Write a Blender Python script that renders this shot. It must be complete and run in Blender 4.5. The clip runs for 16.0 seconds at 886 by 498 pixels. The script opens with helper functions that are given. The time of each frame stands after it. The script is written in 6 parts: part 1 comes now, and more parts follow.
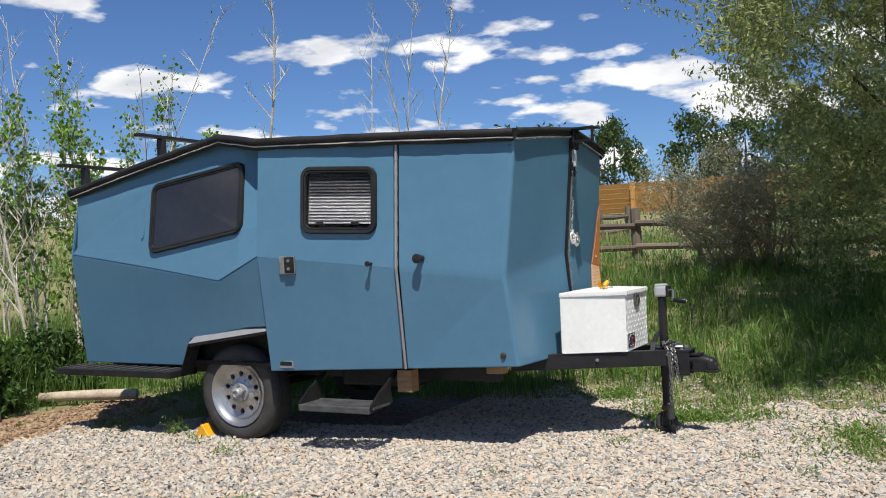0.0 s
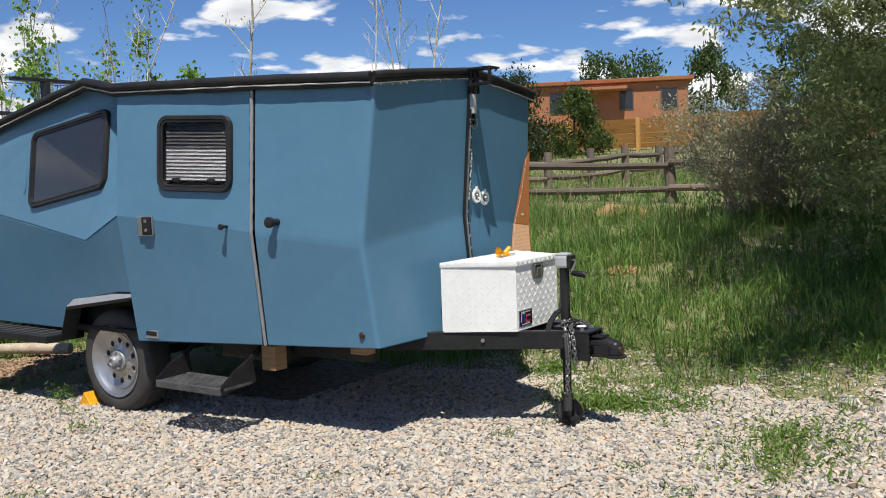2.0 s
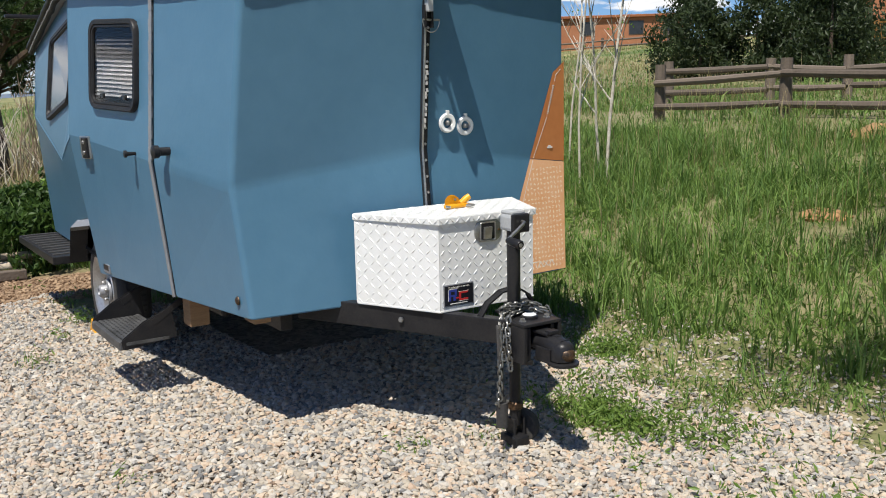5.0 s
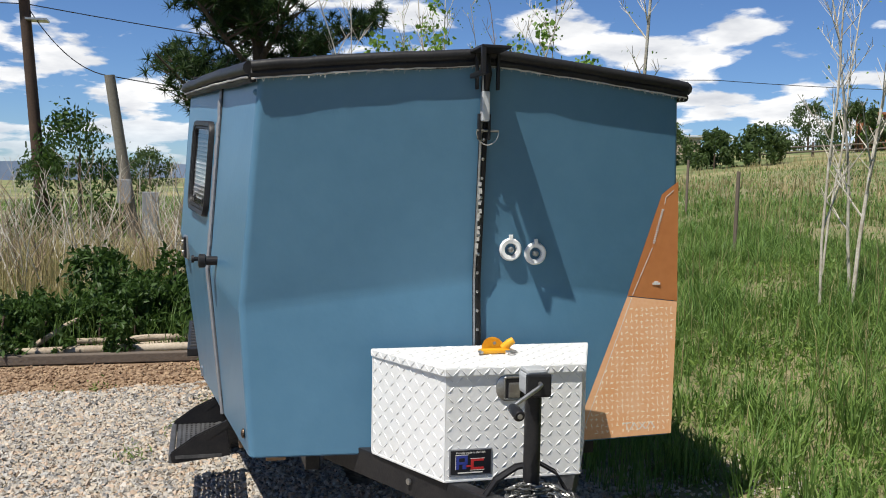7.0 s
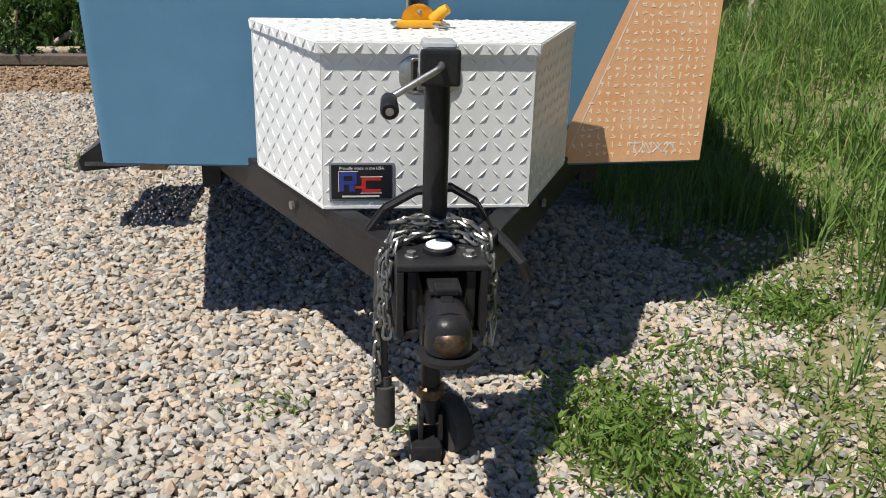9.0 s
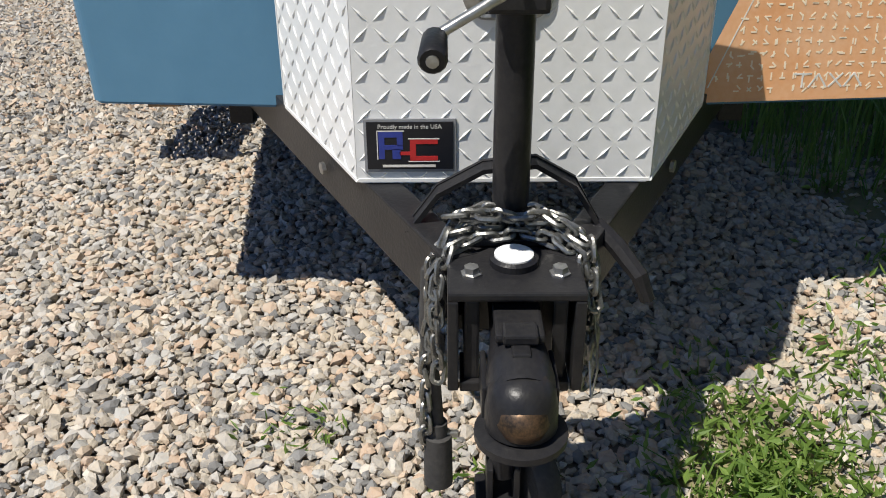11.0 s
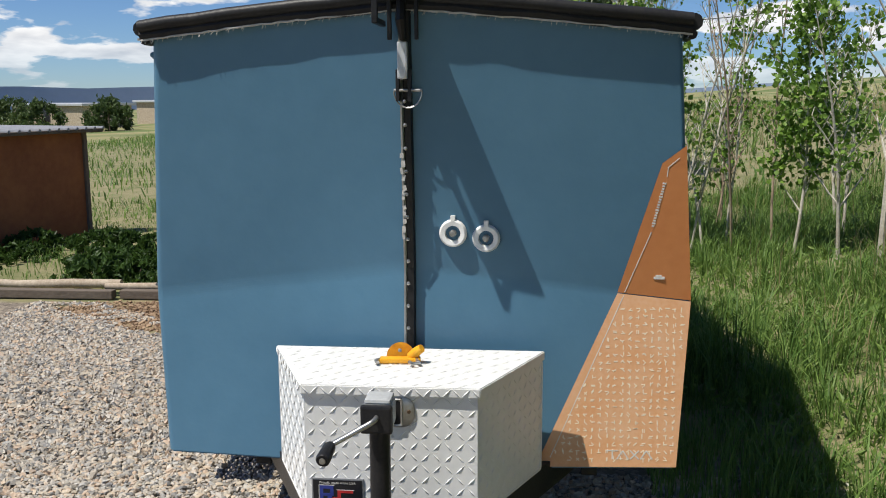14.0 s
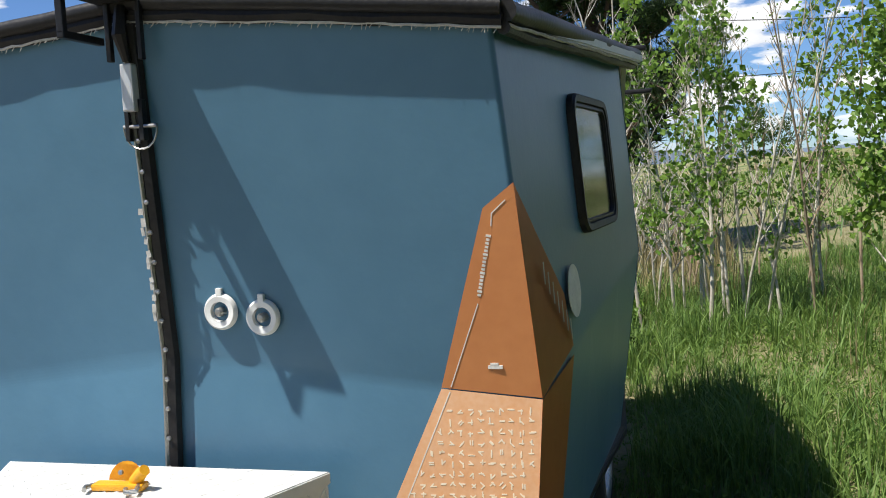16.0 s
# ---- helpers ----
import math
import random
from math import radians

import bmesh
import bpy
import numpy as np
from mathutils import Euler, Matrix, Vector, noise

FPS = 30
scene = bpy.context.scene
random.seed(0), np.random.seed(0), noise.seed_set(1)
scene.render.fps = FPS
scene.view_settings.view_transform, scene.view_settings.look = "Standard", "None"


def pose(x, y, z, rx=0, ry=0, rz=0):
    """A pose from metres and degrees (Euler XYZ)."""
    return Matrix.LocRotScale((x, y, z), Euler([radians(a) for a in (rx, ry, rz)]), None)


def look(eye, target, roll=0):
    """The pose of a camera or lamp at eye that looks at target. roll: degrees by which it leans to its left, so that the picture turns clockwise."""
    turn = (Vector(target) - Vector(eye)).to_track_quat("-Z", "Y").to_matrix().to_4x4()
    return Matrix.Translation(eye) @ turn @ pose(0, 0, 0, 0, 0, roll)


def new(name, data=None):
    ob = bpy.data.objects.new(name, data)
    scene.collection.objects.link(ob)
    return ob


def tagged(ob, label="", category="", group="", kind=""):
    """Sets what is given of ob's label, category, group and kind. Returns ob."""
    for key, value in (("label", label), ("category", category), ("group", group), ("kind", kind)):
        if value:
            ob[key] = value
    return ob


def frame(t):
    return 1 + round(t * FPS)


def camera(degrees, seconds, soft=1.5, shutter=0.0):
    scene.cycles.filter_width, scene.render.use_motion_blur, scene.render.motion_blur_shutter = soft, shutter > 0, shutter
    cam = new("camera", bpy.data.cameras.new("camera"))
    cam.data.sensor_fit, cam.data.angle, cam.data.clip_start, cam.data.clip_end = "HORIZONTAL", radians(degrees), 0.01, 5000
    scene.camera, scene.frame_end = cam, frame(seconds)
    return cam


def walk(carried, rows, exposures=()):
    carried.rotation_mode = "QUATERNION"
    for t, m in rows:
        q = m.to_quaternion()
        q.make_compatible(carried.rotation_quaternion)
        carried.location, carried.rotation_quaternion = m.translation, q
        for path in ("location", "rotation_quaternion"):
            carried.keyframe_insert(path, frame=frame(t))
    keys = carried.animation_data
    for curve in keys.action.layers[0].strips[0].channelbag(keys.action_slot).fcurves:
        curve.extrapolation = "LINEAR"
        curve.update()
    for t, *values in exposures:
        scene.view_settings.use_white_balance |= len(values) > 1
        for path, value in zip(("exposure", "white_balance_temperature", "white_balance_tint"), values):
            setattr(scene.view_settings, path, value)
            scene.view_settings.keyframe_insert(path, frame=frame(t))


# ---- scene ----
cam = camera(51.5, 16.0, soft=1.0)
PATH = [
    (0, (4.524, -6.227, 1.326), (3.592, -4.457, 1.325), -2.3),
    (0.5, (4.764, -5.907, 1.378), (3.795, -4.158, 1.333), -2.2),
    (1, (4.847, -5.496, 1.424), (3.956, -3.707, 1.37), -3.5),
    (1.5, (5.103, -5.147, 1.431), (4.105, -3.415, 1.362), -3.7),
    (2, (5.332, -4.8, 1.471), (4.21, -3.151, 1.322), -2.0),
    (2.5, (5.408, -4.346, 1.49), (4.312, -2.68, 1.348), -1.0),
    (3, (5.603, -3.973, 1.482), (4.383, -2.398, 1.3), -0.9),
    (3.5, (5.791, -3.555, 1.494), (4.396, -2.147, 1.223), -0.5),
    (3.7, (5.829, -3.385, 1.473), (4.396, -2.019, 1.194), -0.4),
    (5.8, (5.888, -1.769, 1.546), (4.093, -0.946, 1.229), -0.8),
    (6, (5.889, -1.628, 1.553), (4.05, -0.898, 1.265), -0.2),
    (6.5, (5.875, -1.295, 1.657), (3.959, -0.744, 1.489), 1.2),
    (7, (5.753, -1.072, 1.647), (3.825, -0.562, 1.494), 1.1),
    (7.5, (5.568, -0.831, 1.602), (3.65, -0.342, 1.309), 1.1),
    (8, (5.355, -0.514, 1.506), (3.447, -0.131, 1.044), 1.9),
    (8.5, (5.164, -0.322, 1.398), (3.287, -0.052, 0.761), 1.4),
    (9, (4.879, -0.217, 1.314), (3.027, 0.008, 0.594), 1.6),
    (9.5, (4.67, -0.162, 1.267), (2.829, -0.016, 0.5), 0.8),
    (9.7, (4.555, -0.131, 1.237), (2.724, -0.033, 0.439), 0.2),
    (11.8, (4.173, -0.069, 1.244), (2.42, -0.079, 0.281), -0.1),
    (12, (4.315, -0.058, 1.322), (2.537, -0.077, 0.407), 0.0),
    (12.5, (4.702, -0.066, 1.523), (2.85, -0.065, 0.767), 0.6),
    (13, (5.089, -0.018, 1.708), (3.17, -0.035, 1.142), -0.0),
    (13.5, (5.242, 0.213, 1.755), (3.294, 0.079, 1.32), 0.2),
    (14, (5.25, 0.412, 1.82), (3.288, 0.212, 1.489), -0.3),
    (14.5, (5.024, 0.581, 1.829), (3.051, 0.36, 1.585), -1.9),
    (15, (4.812, 0.769, 1.691), (2.834, 0.506, 1.564), -3.5),
    (15.5, (4.588, 1.039, 1.63), (2.617, 0.706, 1.554), -3.7),
    (16, (4.319, 1.261, 1.689), (2.39, 0.762, 1.52), -3.0),
]
walk(cam, [(t, look(eye, target, roll)) for t, eye, target, roll in PATH], exposures=((0, 0.14), (3.7, 0.12), (5.8, 0.14), (9.5, 0.08), (12, 0.10), (13.5, 0.02), (15, 0.08), (16, 0.38)))

# ---- light and exposure ----
SKY_STRENGTH, SUN_STRENGTH = 0.064, 5.4
SKY_TINT = (0.82, 1.08, 1.46, 1)
CLOUD0, CLOUD1 = 0.53, 0.585

# ---- world and sun ----
TO_SUN = Vector((0.298, -0.415, 1.0)).normalized()
world = bpy.data.worlds.new("world")
scene.world = world
world.use_nodes = True
wn, wl = world.node_tree.nodes, world.node_tree.links
sky = wn.new("ShaderNodeTexSky")
sky.sky_type, sky.sun_disc = "NISHITA", False
sky.sun_elevation = math.asin(TO_SUN.z)
sky.sun_rotation = math.atan2(TO_SUN.x, TO_SUN.y)
sky.air_density, sky.dust_density, sky.ozone_density, sky.altitude = 1.0, 0.3, 2.0, 1800
tc = wn.new("ShaderNodeTexCoord")
sep = wn.new("ShaderNodeSeparateXYZ")
wl.new(tc.outputs["Generated"], sep.inputs[0])


def wmath(op, a, b=None):
    n = wn.new("ShaderNodeMath")
    n.operation = op
    for k, v in ((0, a), (1, b)):
        if v is None:
            continue
        if isinstance(v, (int, float)):
            n.inputs[k].default_value = v
        else:
            wl.new(v, n.inputs[k])
    return n.outputs[0]


# cumulus clouds: noise on a flat layer seen in perspective
zz = wmath("ADD", wmath("MAXIMUM", sep.outputs[2], 0.0), 0.22)
comb = wn.new("ShaderNodeCombineXYZ")
wl.new(wmath("DIVIDE", sep.outputs[0], zz), comb.inputs[0])
wl.new(wmath("DIVIDE", sep.outputs[1], zz), comb.inputs[1])
wl.new(wmath("MULTIPLY", sep.outputs[2], 3.4), comb.inputs[2])
cn = wn.new("ShaderNodeTexNoise")
cn.inputs["Scale"].default_value, cn.inputs["Detail"].default_value, cn.inputs["Roughness"].default_value = 3.1, 9, 0.5
wl.new(comb.outputs[0], cn.inputs["Vector"])
cr = wn.new("ShaderNodeValToRGB")
cr.color_ramp.elements[0].position, cr.color_ramp.elements[1].position = CLOUD0, CLOUD1
# clouds crowd together towards the horizon and thin out overhead
thin = wn.new("ShaderNodeMapRange")
thin.inputs[1].default_value, thin.inputs[2].default_value, thin.inputs[3].default_value, thin.inputs[4].default_value = 0.05, 0.50, 0.035, -0.09
wl.new(sep.outputs[2], thin.inputs[0])
wl.new(wmath("ADD", cn.outputs[0], thin.outputs[0]), cr.inputs[0])
low = wn.new("ShaderNodeMapRange")
low.inputs[1].default_value, low.inputs[2].default_value = -0.02, 0.06
wl.new(sep.outputs[2], low.inputs[0])
cs = wn.new("ShaderNodeTexNoise")
cs.inputs["Scale"].default_value, cs.inputs["Detail"].default_value = 5.0, 6
wl.new(comb.outputs[0], cs.inputs["Vector"])
shade = wn.new("ShaderNodeValToRGB")
shade.color_ramp.elements[0].position, shade.color_ramp.elements[1].position = 0.3, 0.62
shade.color_ramp.elements[0].color, shade.color_ramp.elements[1].color = (9.6, 10.0, 10.8, 1), (15.5, 15.5, 15.5, 1)
wl.new(cs.outputs[0], shade.inputs[0])
tintn = wn.new("ShaderNodeMix")
tintn.data_type, tintn.blend_type = "RGBA", "MULTIPLY"
tintn.inputs["Factor"].default_value = 1.0
tintn.inputs["B"].default_value = SKY_TINT
wl.new(sky.outputs[0], tintn.inputs["A"])
mixw = wn.new("ShaderNodeMix")
mixw.data_type = "RGBA"
wl.new(wmath("MULTIPLY", cr.outputs[0], low.outputs[0]), mixw.inputs["Factor"])
wl.new(tintn.outputs["Result"], mixw.inputs["A"])
wl.new(shade.outputs[0], mixw.inputs["B"])
wl.new(mixw.outputs["Result"], wn["Background"].inputs[0])
wn["Background"].inputs[1].default_value = SKY_STRENGTH
sun = new("sun", bpy.data.lights.new("sun", "SUN"))
sun.data.energy, sun.data.angle, sun.data.color = SUN_STRENGTH, radians(0.53), (1.0, 0.955, 0.88)
sun.matrix_world = look(TO_SUN * 30, (0, 0, 0))

# ---- materials ----


def mat(name, c1, c2=None, scale=6.0, rough=0.6, metal=0.0, bump=0.0, bscale=60.0, island=0.0, spec=0.5, obj=0.0, stretch=None, coat=0.0):
    """Principled material with colour variation at two scales, fine relief, and optional random tint by mesh island or by object."""
    m = bpy.data.materials.new(name)
    m.use_nodes = True
    n, l = m.node_tree.nodes, m.node_tree.links
    p = n["Principled BSDF"]
    p.inputs["Roughness"].default_value, p.inputs["Metallic"].default_value = rough, metal
    p.inputs["Specular IOR Level"].default_value = spec
    p.inputs["Coat Weight"].default_value = coat
    c2 = c2 or tuple(v * 0.75 for v in c1)
    co = n.new("ShaderNodeTexCoord")
    src = co.outputs["Object"]
    if stretch:
        mp = n.new("ShaderNodeMapping")
        mp.inputs["Scale"].default_value = stretch
        l.new(src, mp.inputs[0])
        src = mp.outputs[0]
    a, b = n.new("ShaderNodeTexNoise"), n.new("ShaderNodeTexNoise")
    a.inputs["Scale"].default_value, a.inputs["Detail"].default_value = scale, 5
    b.inputs["Scale"].default_value, b.inputs["Detail"].default_value = scale * 9, 4
    l.new(src, a.inputs["Vector"])
    l.new(src, b.inputs["Vector"])
    av = n.new("ShaderNodeMath")
    av.operation = "MULTIPLY_ADD"
    av.inputs[1].default_value = 0.4
    mul = n.new("ShaderNodeMath")
    mul.operation, mul.inputs[1].default_value = "MULTIPLY", 0.6
    l.new(a.outputs[0], mul.inputs[0])
    l.new(b.outputs[0], av.inputs[0])
    l.new(mul.outputs[0], av.inputs[2])
    fac = av.outputs[0]
    if island or obj:
        if island:
            r = n.new("ShaderNodeNewGeometry").outputs["Random Per Island"]
        else:
            r = n.new("ShaderNodeObjectInfo").outputs["Random"]
        mx = n.new("ShaderNodeMix")
        mx.inputs["Factor"].default_value = max(island, obj)
        l.new(fac, mx.inputs["A"])
        l.new(r, mx.inputs["B"])
        fac = mx.outputs["Result"]
    ramp = n.new("ShaderNodeValToRGB")
    e = ramp.color_ramp.elements
    wide = 0.42 * max(island, obj)
    e[0].position, e[1].position = 0.36 - 0.8 * wide, 0.64 + 0.8 * wide
    e[0].color, e[1].color = (*c2, 1), (*c1, 1)
    l.new(fac, ramp.inputs[0])
    l.new(ramp.outputs[0], p.inputs["Base Color"])
    if bump:
        t = n.new("ShaderNodeTexNoise")
        t.inputs["Scale"].default_value, t.inputs["Detail"].default_value = bscale, 3
        l.new(src, t.inputs["Vector"])
        bn = n.new("ShaderNodeBump")
        bn.inputs["Strength"].default_value, bn.inputs["Distance"].default_value = bump, 0.01
        l.new(t.outputs[0], bn.inputs["Height"])
        l.new(bn.outputs[0], p.inputs["Normal"])
    return m


def ramp_of(m):
    return next(n for n in m.node_tree.nodes if n.type == "VALTORGB").color_ramp


BLUE = mat("blue_panel", (0.088, 0.200, 0.298), (0.075, 0.178, 0.270), 1.3, 0.33, bump=0.05, bscale=45, spec=0.40)
ORANGE = mat("orange_vinyl", (0.68, 0.27, 0.095), (0.61, 0.225, 0.075), 3, 0.38)
FADED = mat("faded_vinyl", (0.74, 0.37, 0.17), (0.78, 0.46, 0.26), 9, 0.42)
PALE = mat("pale_print", (0.90, 0.80, 0.62), (0.86, 0.70, 0.50), 20, 0.5)
LETTER = mat("white_print", (0.78, 0.76, 0.70), None, 20, 0.5)
WHITE = mat("white_coat", (0.80, 0.80, 0.78), (0.72, 0.72, 0.69), 3, 0.32, bump=0.05, bscale=90)
BLACK = mat("black_coat", (0.013, 0.013, 0.015), (0.026, 0.025, 0.025), 12, 0.36, bump=0.08, bscale=120, spec=0.25)
TRIM = mat("roof_vinyl", (0.016, 0.016, 0.018), (0.030, 0.029, 0.028), 8, 0.45, bump=0.15, bscale=60, spec=0.22)
RUBBER = mat("tyre_rubber", (0.030, 0.029, 0.028), (0.055, 0.052, 0.048), 10, 0.75, bump=0.2, bscale=90)
ALLOY = mat("alloy_rim", (0.55, 0.55, 0.55), (0.40, 0.38, 0.36), 9, 0.38, 0.85)
STEEL = mat("zinc_steel", (0.50, 0.50, 0.49), (0.34, 0.33, 0.31), 14, 0.38, 0.9, bump=0.1)
GALV = mat("grey_fender", (0.34, 0.35, 0.36), (0.27, 0.27, 0.28), 8, 0.5, 0.35, bump=0.1)
CHAIN = mat("chain_steel", (0.34, 0.34, 0.32), (0.16, 0.155, 0.14), 40, 0.38, 0.85, bump=0.2)
RUST = mat("worn_brass", (0.20, 0.12, 0.065), (0.04, 0.032, 0.026), 30, 0.42, 0.7)
ALU = mat("roof_sheet", (0.60, 0.61, 0.62), (0.50, 0.51, 0.52), 3, 0.42, 0.3)
CORD = mat("cord_white", (0.62, 0.60, 0.56), (0.40, 0.39, 0.36), 40, 0.8)
YELLOW = mat("yellow_paint", (0.80, 0.40, 0.015), (0.70, 0.30, 0.01), 14, 0.4)
BLIND = mat("blind_slat", (0.72, 0.72, 0.72), (0.62, 0.62, 0.63), 10, 0.5)
INNER = mat("interior_panel", (0.05, 0.048, 0.046), None, 5, 0.8)
DARKGLASS = mat("tinted_acrylic", (0.020, 0.021, 0.024), (0.03, 0.031, 0.034), 2, 0.12)
GLASS = bpy.data.materials.new("window_acrylic")
GLASS.use_nodes = True
_p = GLASS.node_tree.nodes["Principled BSDF"]
_p.inputs["Base Color"].default_value = (0.42, 0.43, 0.45, 1)
_p.inputs["Transmission Weight"].default_value, _p.inputs["Roughness"].default_value, _p.inputs["IOR"].default_value = 1.0, 0.04, 1.2
NAVY = mat("badge_black", (0.012, 0.013, 0.018), None, 20, 0.3)
BADGE_BLUE = mat("badge_blue", (0.035, 0.055, 0.30), None, 30, 0.4)
BADGE_RED = mat("badge_red", (0.55, 0.03, 0.03), None, 30, 0.4)
WOODBLOCK = mat("raw_wood", (0.36, 0.22, 0.11), (0.24, 0.14, 0.07), 7, 0.75, stretch=(1, 1, 8))
OLDWOOD = mat("weathered_wood", (0.19, 0.15, 0.115), (0.085, 0.066, 0.05), 3, 0.85, bump=0.5, bscale=40, obj=0.35)
NEWWOOD = mat("fresh_fence_wood", (0.60, 0.33, 0.10), (0.48, 0.24, 0.065), 2, 0.7, obj=0.5)
LOGWOOD = mat("bare_log", (0.52, 0.44, 0.33), (0.30, 0.23, 0.16), 5, 0.8, bump=0.4, bscale=30)
ADOBE = mat("adobe_plaster", (0.40, 0.17, 0.085), (0.34, 0.135, 0.065), 1.5, 0.9, bump=0.3, bscale=8)
RUSTWALL = mat("rust_sheet", (0.36, 0.13, 0.045), (0.25, 0.08, 0.03), 1.4, 0.75, bump=0.2)
POLE = mat("creosote_pole", (0.085, 0.050, 0.032), (0.045, 0.028, 0.02), 2, 0.85, bump=0.3)
GREYWOOD = mat("silver_wood", (0.24, 0.22, 0.18), (0.15, 0.135, 0.11), 2, 0.85, bump=0.3)
BARK = mat("dark_bark", (0.12, 0.085, 0.06), (0.06, 0.042, 0.03), 8, 0.9, bump=0.5)
BIRCH = mat("pale_bark", (0.66, 0.62, 0.53), (0.36, 0.31, 0.24), 6, 0.8, bump=0.3, bscale=40)
TWIG = mat("dry_twig", (0.42, 0.33, 0.23), (0.24, 0.17, 0.11), 5, 0.85)


def leafy(name, c1, c2, scale=0.8):
    """Foliage: colour by leaf, with light that passes through."""
    m = mat(name, c1, c2, scale, 0.5, island=0.6, spec=0.35)
    n, l = m.node_tree.nodes, m.node_tree.links
    tr, mx = n.new("ShaderNodeBsdfTranslucent"), n.new("ShaderNodeMixShader")
    l.new(next(k for k in n if k.type == "VALTORGB").outputs[0], tr.inputs[0])
    mx.inputs[0].default_value = 0.38
    l.new(n["Principled BSDF"].outputs[0], mx.inputs[1])
    l.new(tr.outputs[0], mx.inputs[2])
    l.new(mx.outputs[0], n["Material Output"].inputs[0])
    return m


LEAF_OLIVE = leafy("olive_leaf", (0.46, 0.49, 0.22), (0.15, 0.20, 0.06))
LEAF_SILVER = leafy("silver_leaf", (0.46, 0.45, 0.30), (0.24, 0.24, 0.13))
LEAF_ASPEN = leafy("aspen_leaf", (0.25, 0.39, 0.065), (0.10, 0.20, 0.03))
LEAF_DARK = leafy("shrub_leaf", (0.075, 0.14, 0.025), (0.028, 0.062, 0.012))
LEAF_WEED = leafy("weed_leaf", (0.22, 0.32, 0.07), (0.09, 0.17, 0.028))
NEEDLE = leafy("pine_needle", (0.060, 0.105, 0.028), (0.022, 0.045, 0.012))
JUNIPER = leafy("juniper_spray", (0.050, 0.075, 0.025), (0.020, 0.034, 0.012))
GRASS = leafy("grass_blade", (0.225, 0.335, 0.080), (0.07, 0.155, 0.032), 0.35)
STEP = mat("worn_step", (0.13, 0.13, 0.13), (0.055, 0.055, 0.055), 9, 0.5, 0.3, bump=0.1)
SLAT_SHADE = mat("shaded_slat", (0.16, 0.16, 0.17), (0.12, 0.12, 0.13), 10, 0.6)
HEADGREY = mat("cast_grey", (0.46, 0.47, 0.47), (0.36, 0.37, 0.37), 12, 0.45, bump=0.1)
STRAW = leafy("straw_blade", (0.46, 0.38, 0.20), (0.26, 0.23, 0.10), 0.4)
STONE = mat("gravel_stone", (0.66, 0.58, 0.47), (0.17, 0.165, 0.155), 14, 0.85, island=0.72, bump=0.35, bscale=220)
_e = ramp_of(STONE)
_e.elements[0].position, _e.elements[1].position = 0.10, 0.9
for _q, _c in ((0.22, (0.22, 0.215, 0.205, 1)), (0.32, (0.45, 0.385, 0.295, 1)), (0.42, (0.33, 0.315, 0.29, 1)), (0.52, (0.54, 0.46, 0.35, 1)), (0.60, (0.47, 0.34, 0.24, 1)), (0.70, (0.48, 0.41, 0.33, 1)), (0.80, (0.42, 0.41, 0.38, 1))):
    _e.elements.new(_q).color = _c

# ---- building tools ----


def part(name, bm, material, parent=None, label="", smooth=False):
    """One mesh object from a bmesh, under a thing or a part."""
    me = bpy.data.meshes.new(name)
    bm.normal_update()
    bm.to_mesh(me)
    bm.free()
    for m in material if isinstance(material, (list, tuple)) else [material]:
        me.materials.append(m)
    if smooth:
        me.shade_smooth()
        me.set_sharp_from_angle(angle=radians(38))
    o = new(name, me)
    if parent:
        o.parent = parent
    if label:
        o["label"] = label
    return o


def raw(name, verts, faces, material, parent=None, smooth=False):
    """One mesh object from arrays: verts (n, 3), faces (m, k)."""
    verts, faces = np.asarray(verts, np.float32), np.asarray(faces, np.int32)
    me = bpy.data.meshes.new(name)
    m, k = faces.shape
    me.vertices.add(len(verts))
    me.vertices.foreach_set("co", verts.ravel())
    me.loops.add(m * k)
    me.loops.foreach_set("vertex_index", faces.ravel())
    me.polygons.add(m)
    me.polygons.foreach_set("loop_start", np.arange(0, m * k, k, dtype=np.int32))
    me.polygons.foreach_set("loop_total", np.full(m, k, np.int32))
    me.update(calc_edges=True)
    me.materials.append(material)
    if smooth:
        me.shade_smooth()
    else:
        me.shade_flat()
    o = new(name, me)
    if parent:
        o.parent = parent
    return o


def thing(name, label, category, group="", kind="", at=(0, 0, 0)):
    o = new(name)
    o.empty_display_size = 0.1
    o.location = at
    return tagged(o, label, category, group, kind)


def box(bm, a, b, m=None, bevel=0.0):
    """A box between two corners, optionally placed by a matrix and bevelled."""
    vs = [bm.verts.new((x, y, z)) for x in (a[0], b[0]) for y in (a[1], b[1]) for z in (a[2], b[2])]
    fs = [bm.faces.new([vs[k] for k in q]) for q in ((0, 1, 3, 2), (4, 6, 7, 5), (0, 4, 5, 1), (2, 3, 7, 6), (0, 2, 6, 4), (1, 5, 7, 3))]
    if bevel:
        es = list({e for f in fs for e in f.edges})
        r = bmesh.ops.bevel(bm, geom=es, offset=bevel, segments=2, affect="EDGES", profile=0.6)
        vs = list({v for f in r["faces"] for v in f.verts} | {v for v in vs if v.is_valid})
    if m is not None:
        bmesh.ops.transform(bm, matrix=m, verts=[v for v in vs if v.is_valid])
    return bm


def B(a, b, m=None, bevel=0.0):
    return box(bmesh.new(), a, b, m, bevel)


